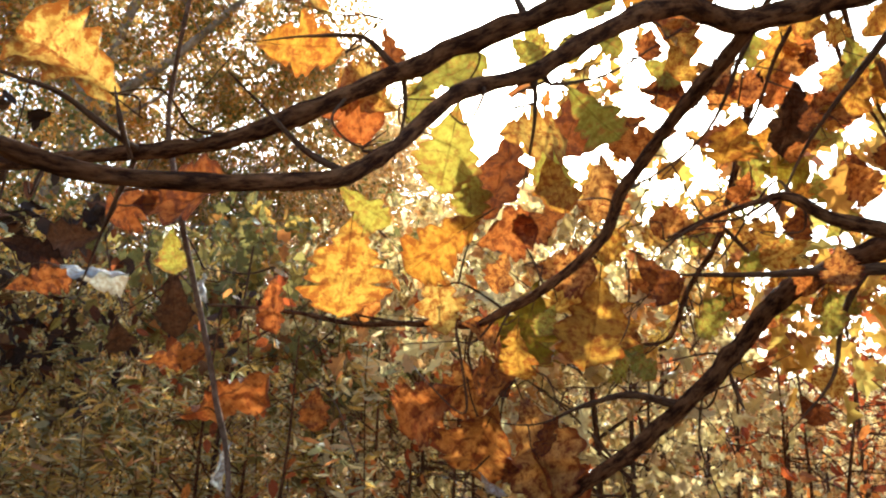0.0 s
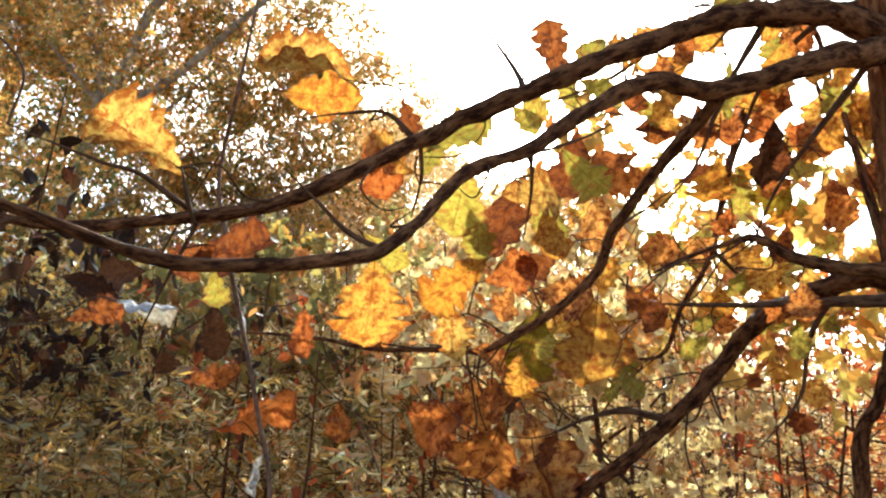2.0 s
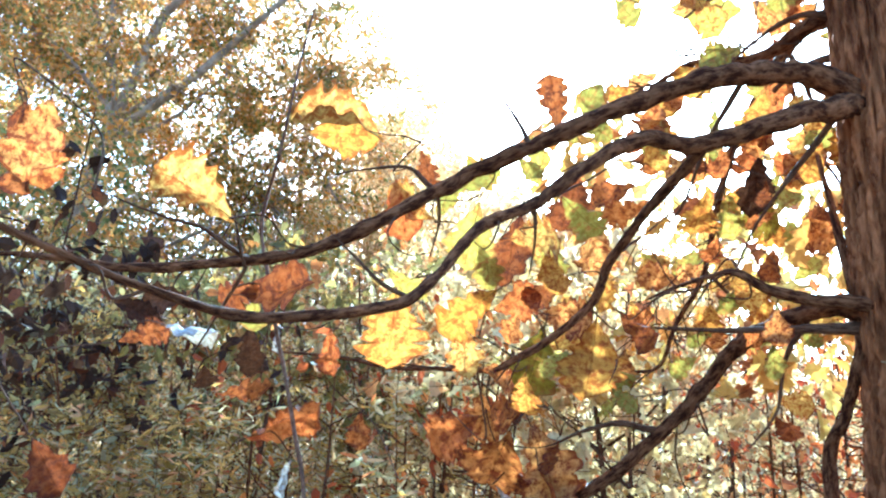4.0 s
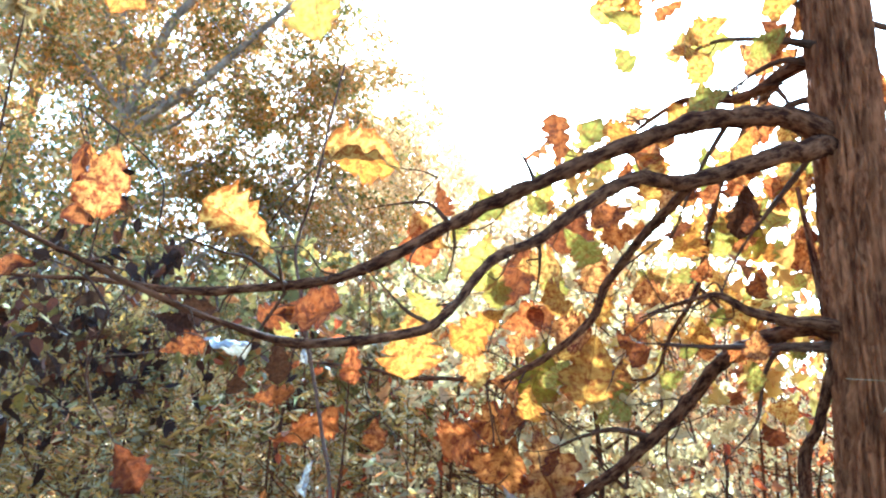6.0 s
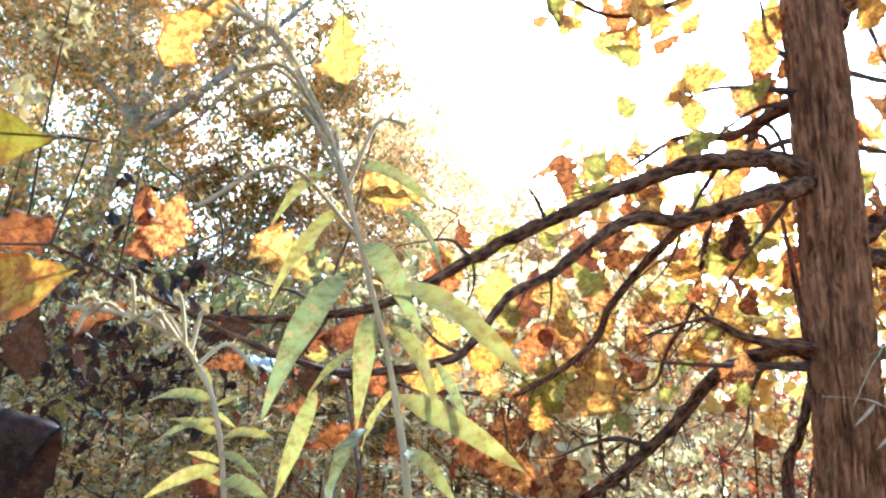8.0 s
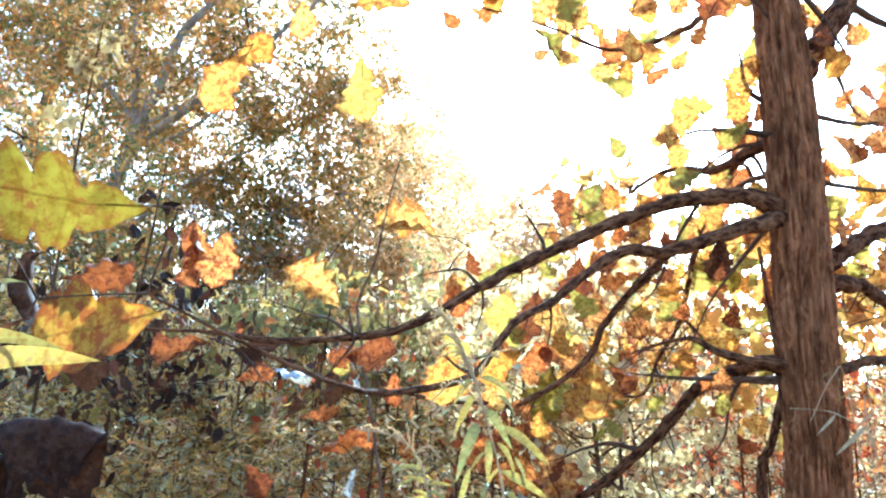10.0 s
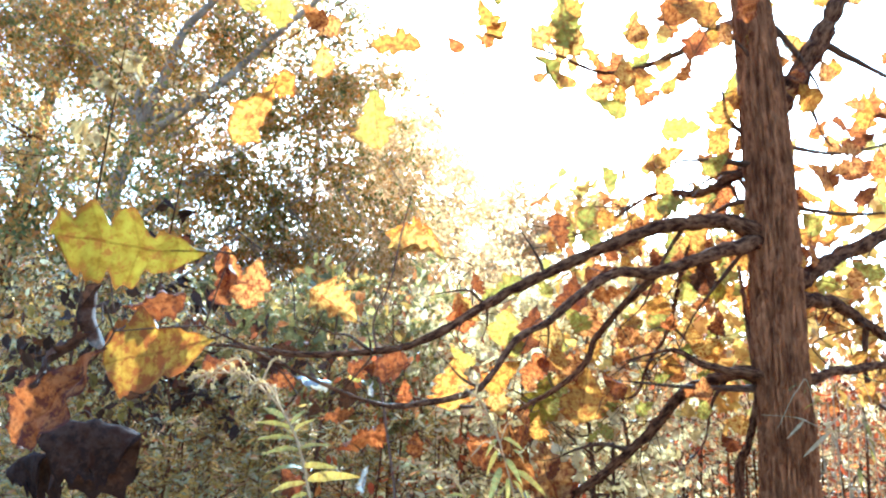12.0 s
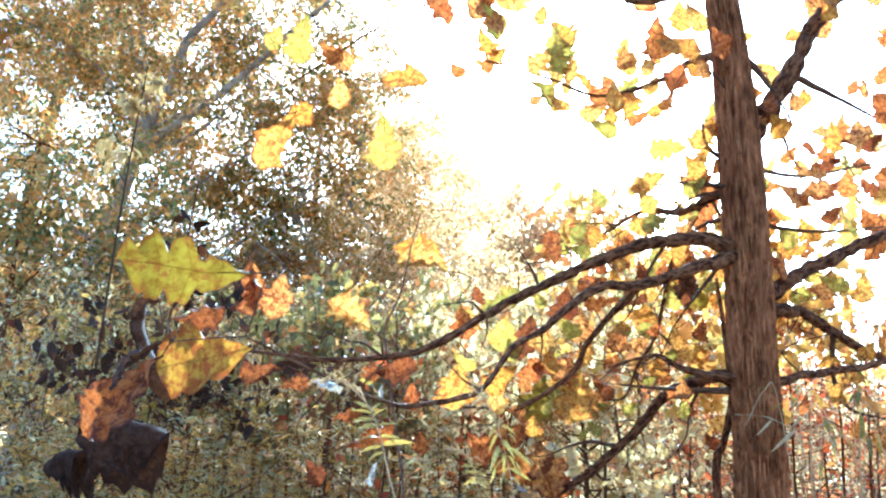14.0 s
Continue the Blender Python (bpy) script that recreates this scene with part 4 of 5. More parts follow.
EXTRA = []
for key, count, size in (("upper", 4, 0.16), ("reaching", 5, 0.15), ("arched", 9, 0.22), ("lowest", 13, 0.32), ("side", 9, 0.26), ("hanging", 16, 0.34), ("fork", 12, 0.4), ("rising", 10, 0.36), ("level", 11, 0.32), ("low_level", 9, 0.32), ("crooked", 15, 0.34), ("back_upper", 10, 0.34), ("overhead", 8, 0.3)):
    bare_twigs(BOUGHS[key], count, size, 500 + len(key) + count)


def shoots():
    """Fine shoots from the nearest wood to the foot of every leaf."""
    rng = np.random.default_rng(8)
    wood = np.vstack([spline(r, 8)[2:] for r in (*BOUGHS.values(), *TWIGS.values(), *EXTRA)])
    o = np.array(OAK)
    runs, ends = [], [np.array(p) for p in SHOOTS]
    pool = wood[:, :3].copy()
    for e in sorted(ends, key=lambda q: np.min(np.linalg.norm(wood[:, :3] - q, axis=1))):
        gap = np.linalg.norm(pool - e, axis=1)
        a = pool[np.argmin(gap)]
        if gap.min() < 0.004:
            continue
        mid = (a + e) / 2 + rng.normal(size=3) * 0.08 * gap.min() + np.array((0, 0, 0.1)) * gap.min()
        run = spline([(*(a - o), 0.0024), (*(mid - o), 0.0019), (*(e - o), 0.0012)], 5)
        runs.append(run)
        if gap.min() > 0.05:
            pool = np.vstack([pool, run[2:, :3] + o])
    tagged(part("spray", join_tubes("spray", runs, TWIG, 5), oak, "fine brown shoots"), kind="stuff")


shoots()

# leaves deeper in the oak's own crown
orng = np.random.default_rng(5)
deep = clump_points(orng, [((1.45, 2.5, 2.05), (0.55, 0.5, 0.45), 16), ((1.9, 2.6, 1.9), (0.8, 0.45, 0.32), 18), ((0.95, 2.95, 2.1), (0.5, 0.35, 0.42), 12), ((2.0, 2.4, 2.6), (0.7, 0.5, 0.6), 8), ((0.95, 3.1, 2.72), (0.55, 0.35, 0.32), 12)], 0.1)
dn = len(deep) * 9
dp = np.repeat(deep, 9, 0) + orng.normal(size=(dn, 3)) * 0.12
part("foliage", leaf_cloud("foliage", dp - np.array(OAK), 0.14 * orng.uniform(0.6, 1.2, dn), SUNLIT, orng, LOBED, 0.6), oak, "yellow and orange oak leaves")

# ---- thin stem beside the oak, the vine, the saplings ----
stem = thing("sapling", (0.86, 1.62, 0), "thin bare dark stem beside the oak trunk", "sapling")
limb("stem", [(0.86, 1.62, -0.03, 0.020), (0.86, 1.50, 1.22, 0.017), (0.87, 1.39, 1.45, 0.015), (0.88, 1.29, 1.64, 0.013), (0.90, 1.40, 2.1, 0.006)], 10, LIMB, 0.12, 30, stem, stem.location)
vine = thing("vine", (-0.36, 1.45, 0), "thin grey-brown vine hanging over the limb", "vine")
limb("stem", [(-0.36, 1.45, -0.02, 0.006), (-0.37, 1.40, 1.15, 0.0048), (-0.39, 1.32, 1.42, 0.0048), (-0.41, 1.22, 1.59, 0.0046), (-0.42, 1.13, 1.72, 0.0044), (-0.43, 1.09, 1.84, 0.0036), (-0.369, 0.961, 1.934, 0.0028), (-0.330, 0.914, 2.100, 0.0024), (-0.297, 0.882, 2.213, 0.0016)],
     8, OLD_VINE, 0.12, 40, vine, vine.location)

# ---- woods, from near to far ----
def bush_trunk(az, d, h, r, lean=0.0, seed=0):
    rng = random.Random(seed)
    b = polar(az, -60, d)
    b[2] = 0
    rows = []
    for k in range(5):
        s = k / 4
        rows.append((b[0] + lean * s + rng.uniform(-0.03, 0.03) * h * s, b[1] + rng.uniform(-0.03, 0.03) * h * s, h * s - (0.05 if k == 0 else 0), r * (1 - 0.8 * s)))
    return rows


# dark-leaved bush on the left of the clearing
woody("bush", bush_trunk(-27, 4.0, 1.9, 0.018, 0.1, 1), [(polar(-23, 7.5, 4.2), (0.7, 0.4, 0.27), 18), (polar(-31, 7, 3.9), (0.6, 0.5, 0.35), 24)], 12, 0.17, 0.085, DARK, LIMB,
      "bush with shrivelled dark brown leaves", "bush", 21, "understorey bushes", OVAL, 5, 0.7)
# muted olive maples behind the limbs
for az, d, el, n, k in ((-14, 4.6, 9.5, 22, 22), (-8, 5.0, 12, 24, 23), (-19, 5.4, 11, 20, 24), (-4, 5.6, 9, 18, 25)):
    woody("young_tree", bush_trunk(az, d, 2.5, 0.02, 0.1, k), [(polar(az, el, d), (0.6, 0.45, 0.4), n), (polar(az + 1, el - 7, d), (0.55, 0.45, 0.3), n // 2)], 16, 0.17, 0.105, MAPLE, TWIG,
          "young maple with muted olive and yellow-green leaves", "tree", k, "young maples", LOBED, 6, 0.35)
# straw-coloured young trees behind the oak's limbs
for az, d, el, n, s in ((3, 4.2, 10, 36, 31), (8.5, 3.9, 7, 32, 32), (-2, 4.8, 8, 32, 33), (12.5, 5.2, 9, 18, 34), (6, 5.8, 12, 22, 35), (11.5, 4.6, 2, 16, 36)):
    woody("young_tree", bush_trunk(az, d, 2.6 if el < 13 else 3.2, 0.022, 0.1, s), [(polar(az, el, d), (0.62, 0.55, 0.5), n), (polar(az, el - 8, d), (0.6, 0.5, 0.35), n // 2)], 26, 0.16, 0.068, STRAW, TWIG,
          "young tree with pale straw-yellow autumn leaves", "tree", s, "young trees behind the oak", LOBED, 5)
woody("young_tree", bush_trunk(9.5, 3.5, 2.0, 0.018, 0.1, 37), [(polar(8, 5, 3.4), (0.55, 0.4, 0.42), 26), (polar(5, 12, 3.5), (0.4, 0.3, 0.25), 9)], 10, 0.13, 0.105, STRAW, TWIG,
      "young tree with large pale cream leaves", "tree", 37, "young trees behind the oak", LOBED, 6)
for az, d, el, n, s in ((15.5, 5.6, 5, 22, 38), (19, 6.4, 3, 20, 39), (23, 7.0, 2, 16, 30)):
    woody("young_tree", bush_trunk(az, d, 2.2, 0.018, 0.1, s), [(polar(az, el, d), (0.75, 0.5, 0.55), n), (polar(az, el - 5, d), (0.7, 0.5, 0.35), n // 2)], 18, 0.2, 0.06, STRAW, TWIG,
          "young tree with thin pale straw-yellow leaves", "tree", s, "young trees behind the oak", LOBED, 6, 0.5, 0.006, 4)
woody("sapling", [(-2.25, 2.75, -0.05, 0.012), (-2.2, 2.6, 1.4, 0.009), (-2.08, 2.42, 2.7, 0.006), (-1.96, 2.28, 3.55, 0.003)], [((-1.99, 2.31, 3.40), (0.16, 0.1, 0.12), 7), ((-2.24, 2.45, 3.12), (0.14, 0.1, 0.1), 4)], 9, 0.05, 0.085, PLUME, TWIG,
      "tall dry stem with pale cream withered leaves", "sapling", 26, "bare saplings", OVAL, 3, 0.6, 0.003, 1)
woody("sapling", [(-2.3, 3.5, -0.05, 0.014), (-2.2, 3.4, 1.5, 0.010), (-2.05, 3.32, 2.5, 0.006), (-1.95, 3.25, 3.2, 0.003)], [((-2.0, 3.32, 2.62), (0.35, 0.2, 0.3), 10), ((-2.3, 3.3, 2.2), (0.3, 0.2, 0.3), 7)], 5, 0.10, 0.13, DARK, TWIG,
      "sapling with a few hanging dark brown leaves", "sapling", 27, "bare saplings", OVAL, 4, 0.8, 0.003, 2)
# mixed brush filling the understorey
for i, (az, d) in enumerate(((-33, 4.8), (-29, 6.2), (-24, 5.2), (-20, 6.8), (-16, 5.4), (-12, 6.6), (-8, 5.6), (-4, 6.9), (0, 7.4), (-27, 8.2), (-14, 8.6), (-6, 9.0), (3, 8.0), (9, 8.4), (-38, 6), (-21, 9.5), (-10, 10), (6, 9.8), (-32, 9.6))):
    h = 1.9 + 0.12 * d
    woody("bush", bush_trunk(az, d, h * 0.8, 0.015, 0.05, i), [(polar(az, 0, d), (0.95, 0.7, 0.8), 50), (polar(az, 8.5, d), (0.75, 0.6, 0.6), 28)], 54, 0.15, 0.052, BRUSH if az < -9 else THICKET, TWIG,
          "dense bush with small olive, yellow and brown leaves" if az < -9 else "dense thicket with small rusty and straw leaves", "bush", 40 + i, "understorey bushes", NARROW if i % 3 else HEX, 9, 0.3, 0.008, 3, 5.0)


def weed(az, d, h, k):
    """A tall weed: leaning stem, slim leaves in a spiral, side sprays at the top."""
    rng = np.random.default_rng(700 + k)
    b = polar(az, -60, d)
    o = np.array((b[0], b[1], 0.0))
    root = thing("weed", o, "tall drying weed with slim olive and yellow leaves", "weed", "tall weeds")
    lean = rng.normal(size=2) * 0.09 * h
    rows = spline([(0, 0, -0.03, 0.0045), (0.3 * lean[0], 0.3 * lean[1], 0.4 * h, 0.004), (0.6 * lean[0], 0.6 * lean[1], 0.75 * h, 0.003), (lean[0], lean[1], h, 0.0012)], 6)
    runs = [rows]
    for _ in range(7):
        a = rows[int(rng.uniform(0.5, 0.92) * len(rows))]
        e = a[:3] + np.array((*rng.normal(size=2) * 0.13, rng.uniform(0.08, 0.26)))
        runs.append(spline([(*a[:3], 0.0018), (*((a[:3] + e) / 2 + (0, 0, 0.03)), 0.0014), (*e, 0.0007)], 4))
    tagged(part("stem", join_tubes("stem", runs, TWIG, 4), root), kind="stuff")
    pts, ways = [], []
    for run in runs:
        m = 90 if run is rows else 26
        u = rng.uniform(0.4 if run is rows else 0.15, 1.0, m)
        pts.append(np.stack([np.interp(u, np.linspace(0, 1, len(run)), run[:, i]) for i in range(3)], 1))
        a = rng.uniform(0, 2 * np.pi, m)
        ways.append(np.stack([np.cos(a), np.sin(a), rng.uniform(-0.3, 0.9, m)], 1))
    pts, ways = np.vstack(pts), np.vstack(ways)
    pts += ways * 0.02
    tagged(part("foliage", leaf_cloud("foliage", pts, 0.066 * rng.uniform(0.5, 1.25, len(pts)), WEED, rng, SLIM if k % 3 else NARROW, 0.12, ways), root), kind="stuff")


wrng = random.Random(19)
for k in range(40):
    az = wrng.uniform(-37, -9) if k < 30 else wrng.uniform(-12, 4)
    d = wrng.uniform(3.3, 6.0)
    weed(az, d, 1.35 + d * math.tan(radians(wrng.uniform(0, 5.5))), k)

# red-leaved saplings at the edge of the clearing
for i, (az, d) in enumerate(((17, 5.0), (20.5, 5.8), (24, 5.2), (27, 6.4), (31, 5.4), (14, 6.8), (22, 8.0), (29, 8.6), (18.5, 7.2), (25.5, 7.6), (33, 7.4), (16, 9.0), (20, 9.8), (27.5, 10.2))):
    woody("sapling", bush_trunk(az, d, 2.4, 0.014, 0.1, 60 + i), [(polar(az, 0, d), (0.7, 0.5, 0.75), 40), (polar(az, 6.5, d), (0.6, 0.5, 0.55), 26)], 12 if d < 7 else 7, 0.17, 0.052, RUSSET if i % 3 else THICKET, LIMB if i % 2 else TWIG,
          "slender sapling with sparse red-brown leaves", "sapling", 70 + i, "red saplings", OVAL, 9, 0.5, 0.006, 7)
# bare thin saplings
for i, (az, d, h) in enumerate(((-3, 4.2, 2.0), (-1, 3.6, 1.8), (2, 4.4, 1.8), (25.5, 4.2, 2.4), (22.5, 4.6, 2.2), (-18, 4.4, 1.9), (-5.5, 3.8, 1.9), (0.5, 3.9, 1.9), (-8, 4.5, 2.0), (4, 3.8, 1.6), (28.5, 4.0, 2.2), (19, 4.4, 2.0), (-13, 4.1, 1.9), (-10.5, 3.7, 1.8), (-6.5, 4.4, 2.0), (-15, 3.9, 2.0), (6.5, 4.3, 1.8), (-2.2, 4.7, 2.1), (21, 5.2, 2.3), (24, 5.6, 2.4), (30, 5.0, 2.3))):
    woody("sapling", bush_trunk(az, d, h, 0.014, 0.12, 90 + i), [(polar(az, 3, d), (0.35, 0.3, 0.6), 12)], 2, 0.12, 0.07, RUSSET, LIMB,
          "nearly bare dark sapling", "sapling", 95 + i, "bare saplings", OVAL, 4, 0.5, 0.005, 3)

# tall trees behind
TALL = "tall trees"
HOLLOW = (polar(-26, 19.5, 17), np.array((0.7, 6.0, 1.0)))
FORKS = [[(-6.85, 13.05, 7.5, 0.12), (-6.35, 13.0, 8.87, 0.105), (-5.99, 13.0, 10.07, 0.09), (-5.38, 13.0, 10.89, 0.07), (-5.1, 13.0, 11.9, 0.05), (-4.9, 13.0, 13.5, 0.02)],
         [(-6.84, 13.02, 7.45, 0.10), (-6.13, 12.8, 7.84, 0.09), (-5.24, 12.7, 8.48, 0.08), (-4.57, 12.7, 9.13, 0.07), (-3.67, 12.7, 10.06, 0.055), (-2.85, 12.7, 10.88, 0.04), (-2.0, 12.7, 12.0, 0.015)]]
woody("tall_tree", [(-8.7, 13.1, -0.1, 0.27), (-8.3, 13.1, 2.6, 0.22), (-7.96, 13.05, 3.92, 0.20), (-7.52, 13.0, 4.83, 0.18), (-7.01, 13.0, 6.72, 0.15), (-6.80, 13.0, 7.65, 0.11), (-6.9, 13.1, 9.2, 0.07), (-7.3, 13.2, 11.5, 0.03)],
      [(polar(-24, 29, 16.4), (5.2, 1.5, 3.6), 460), (polar(-17, 22, 16.4), (3.8, 1.4, 3.8), 190), (polar(-23, 15.5, 16.8), (2.8, 1.2, 1.7), 64), (polar(-17, 15, 16.8), (3.2, 1.4, 1.6), 34), (polar(-22, 40, 16), (5.0, 1.8, 3.2), 220), (polar(-28, 27, 13.6), (2.4, 0.5, 2.8), 46)], 130, 0.36, 0.115, CANOPY, PALE,
      "tall tree with pale bark and thinning orange-green leaves", "tree", 111, TALL, PENT, 18, 0.4, 0.014, 1, 6.0, HOLLOW, FORKS)
woody("tall_tree", [(*polar(-33.5, -20, 19)[:2], -0.1, 0.22), (*polar(-32.5, 20, 19), 0.17), (*polar(-30.5, 32, 19), 0.12), (*polar(-29, 42, 19), 0.05)],
      [(polar(-33, 28, 18.5), (3.0, 2, 4.8), 170), (polar(-30, 10, 19), (2.8, 2, 2.6), 110)], 124, 0.40, 0.125, CANOPY, PALE, "tall pale-barked tree with orange leaves", "tree", 112, TALL, PENT, 10, 0.4, 0.014, 1, 5.0, HOLLOW)
woody("tall_tree", [(*polar(-13, -20, 18)[:2], -0.1, 0.16), (*polar(-12.5, 10, 18), 0.12), (*polar(-12, 27, 18), 0.04)],
      [(polar(-10, 20, 18), (3.6, 1.2, 4.2), 125), (polar(-7, 14, 17.5), (2.6, 1.2, 2.8), 64), (polar(-5, 19, 18), (2.4, 1.0, 2.6), 46), (polar(-1, 14, 19), (2.0, 1.0, 2.3), 50), (polar(-4, 23, 18.5), (1.6, 1.0, 1.9), 30), (polar(-7.5, 25, 18), (1.8, 1.0, 1.8), 26), (polar(-17, 10, 17), (3.6, 1.2, 3.0), 150), (polar(-11, 9, 16), (3.4, 1.0, 2.2), 120), (polar(-3, 9, 17), (3.0, 1.0, 2.2), 90), (polar(-13, 24, 17), (2.6, 1.0, 2.4), 60)], 98, 0.42, 0.115, TAN, PALE, "tall tree with tan and olive leaves", "tree", 113, TALL, PENT, 10, 0.4, 0.012, 1, 5.0)
for az, d, el, k in ((-36, 18, 12, 118), (-28.5, 20, 8, 119), (-19, 19, 9, 120), (-35, 12, 15, 122)):
    woody("young_tree", bush_trunk(az, d, 6.0, 0.07, 0.2, k), [(polar(az, el, d), (2.8, 1.4, 2.6), 120), (polar(az + 1, el - 7, d), (2.8, 1.4, 1.8), 70)], 84, 0.4, 0.105, CANOPY, LIMB,
          "bushy young tree with orange-brown leaves", "tree", k, "bushy young trees", PENT, 8, 0.4, 0.008, 1)
woody("young_tree", bush_trunk(18, 12, 4.0, 0.05, 0.2, 121), [(polar(17, 14, 12), (1.5, 1.0, 1.3), 46)], 46, 0.3, 0.1, CANOPY, LIMB,
      "young tree with thin orange leaves", "tree", 121, "bushy young trees", OVAL, 8, 0.4, 0.008, 2)
for az, d, top, k in ((-5, 38, 24.5, 114), (2, 40, 19, 115), (8.5, 38, 17, 116), (14.5, 36, 11, 117)):
    r = d * 0.095
    woody("tall_tree", [(*polar(az, -20, d)[:2], -0.1, 0.25), (*polar(az, top * 0.4, d), 0.18), (*polar(az + 0.4, top, d), 0.04)],
          [(polar(az, top * 0.82, d), (r, 2.5, d * 0.11), 260), (polar(az, top * 0.36, d), (r * 1.1, 2.5, d * 0.1), 190)], 80, 0.7, 0.22, TAN, PALE,
          "hazy tall tree with thin tan and yellow leaves", "tree", k, TALL, SMALL, 9, 0.4, 0.02, 1)


def far_woods():
    """The wood that closes the view all round, leaf by leaf; its unseen stretches are raised to block blue skylight."""
    rng = np.random.default_rng(77)
    cl = []
    for k in range(3000):
        az = rng.uniform(-180, 180) if k < 1100 else rng.uniform(-48, 42)
        d = rng.uniform(26, 44)
        top = 8.5 if az < 8 else 5.0
        # added height beside and behind the camera, unseen, to screen off blue sky
        if abs(az) > 60:
            top = 24
        cl.append(np.array((d * math.sin(radians(az)), d * math.cos(radians(az)), rng.uniform(0.02, 1) * top * d / 38)))
    cl = np.array(cl)
    pts = np.repeat(cl, 34, 0) + rng.normal(size=(len(cl) * 34, 3)) * (1.1, 1.1, 0.8)
    pts[:, 2] = np.maximum(pts[:, 2], 0.1)
    ob = new("far_woods", leaf_cloud("far_woods", pts, 0.32 * rng.uniform(0.6, 1.3, len(pts)), TAN, rng, SMALL))
    tagged(ob, "distant autumn woods in tan and olive, built up taller out of view", "woods", kind="stuff")


far_woods()


# ---- goldenrod by the camera's way ----
BLADES = [blade_leaf(i, GREEN_BLADE, 0.075 + 0.016 * (i % 3), 0.3 + 0.25 * (i % 3)) for i in range(6)]


def goldenrod(rows, blades, plume, fluff, seed, label):
    """A drying goldenrod: stem rows from the ground up, leaves from foot to tip, a nodding plume on the end of the stem."""
    rng = random.Random(seed)
    o = Vector(rows[0][:3])
    root = thing("goldenrod", o, label, "wild flower", "goldenrods")
    stalk = limb("stem", rows, 7, VINE, 0.05, 60, root, o)
    for row in blades:
        foot, tip = Vector(row[:3]), Vector(row[3:])
        k = rng.randrange(len(BLADES))
        sag = 0.3 + 0.25 * (k % 3)
        chord = Vector((0, 1 - 0.2 * sag, -sag))
        way = (tip - foot).normalized()
        up = Vector((rng.uniform(-0.3, 0.3), -0.8, rng.uniform(0.2, 0.9)))
        up = (up - up.dot(way) * way).normalized()
        m = Matrix((way.cross(up), way, up)).transposed() @ Matrix.Rotation(math.atan2(sag, 1 - 0.2 * sag), 3, "X")
        ob = part("leaf", BLADES[k], stalk)
        ob.matrix_basis = Matrix.Translation(foot - o) @ m.to_4x4() @ Matrix.Scale((tip - foot).length / chord.length, 4)
    nrng = np.random.default_rng(seed)
    pts = spline(rows, 12)
    tips, where, ways = [], [], []
    base = np.array(o)
    for k in range(15):
        u = (k + nrng.random()) / 15
        i = int((plume + (1 - plume) * u) * (len(pts) - 2))
        p, ahead = pts[i, :3], pts[i + 1, :3] - pts[i, :3]
        d = nrng.normal(size=3) * (1, 0.7, 0.5) + 0.9 * ahead / np.linalg.norm(ahead)
        L = fluff * (1.9 - 1.3 * u) * nrng.uniform(0.7, 1.2)
        e = p + d / np.linalg.norm(d) * L
        bow = (p + e) / 2 + np.array((0, 0, 0.28 * L))
        e = e - np.array((0, 0, 0.15 * L))
        run = spline([(*(p - base), 0.00028), (*(bow - base), 0.0002), (*(e - base), 0.0001)], 5)
        tips.append(run)
        m = 34
        at = nrng.uniform(0.12, 1.0, m)
        q = np.stack([np.interp(at, np.linspace(0, 1, len(run)), run[:, c]) for c in range(3)], 1)
        where.append(q + base + nrng.normal(size=(m, 3)) * 0.045 * fluff + np.array((0, 0, 0.05 * fluff)))
        ways.append(nrng.normal(size=(m, 3)) * 0.5 + np.array((0, 0, 0.9)) + d / np.linalg.norm(d))
    w = np.vstack(where) - base
    tagged(part("plume_stalk", join_tubes("plume_stalk", tips, VINE, 3), root), kind="stuff")
    part("plume", leaf_cloud("plume", w, fluff * 0.17 * nrng.uniform(0.5, 1.3, len(w)), PLUME, nrng, NARROW, -0.1, np.vstack(ways)), root, "pale dry flower plume")
    return root


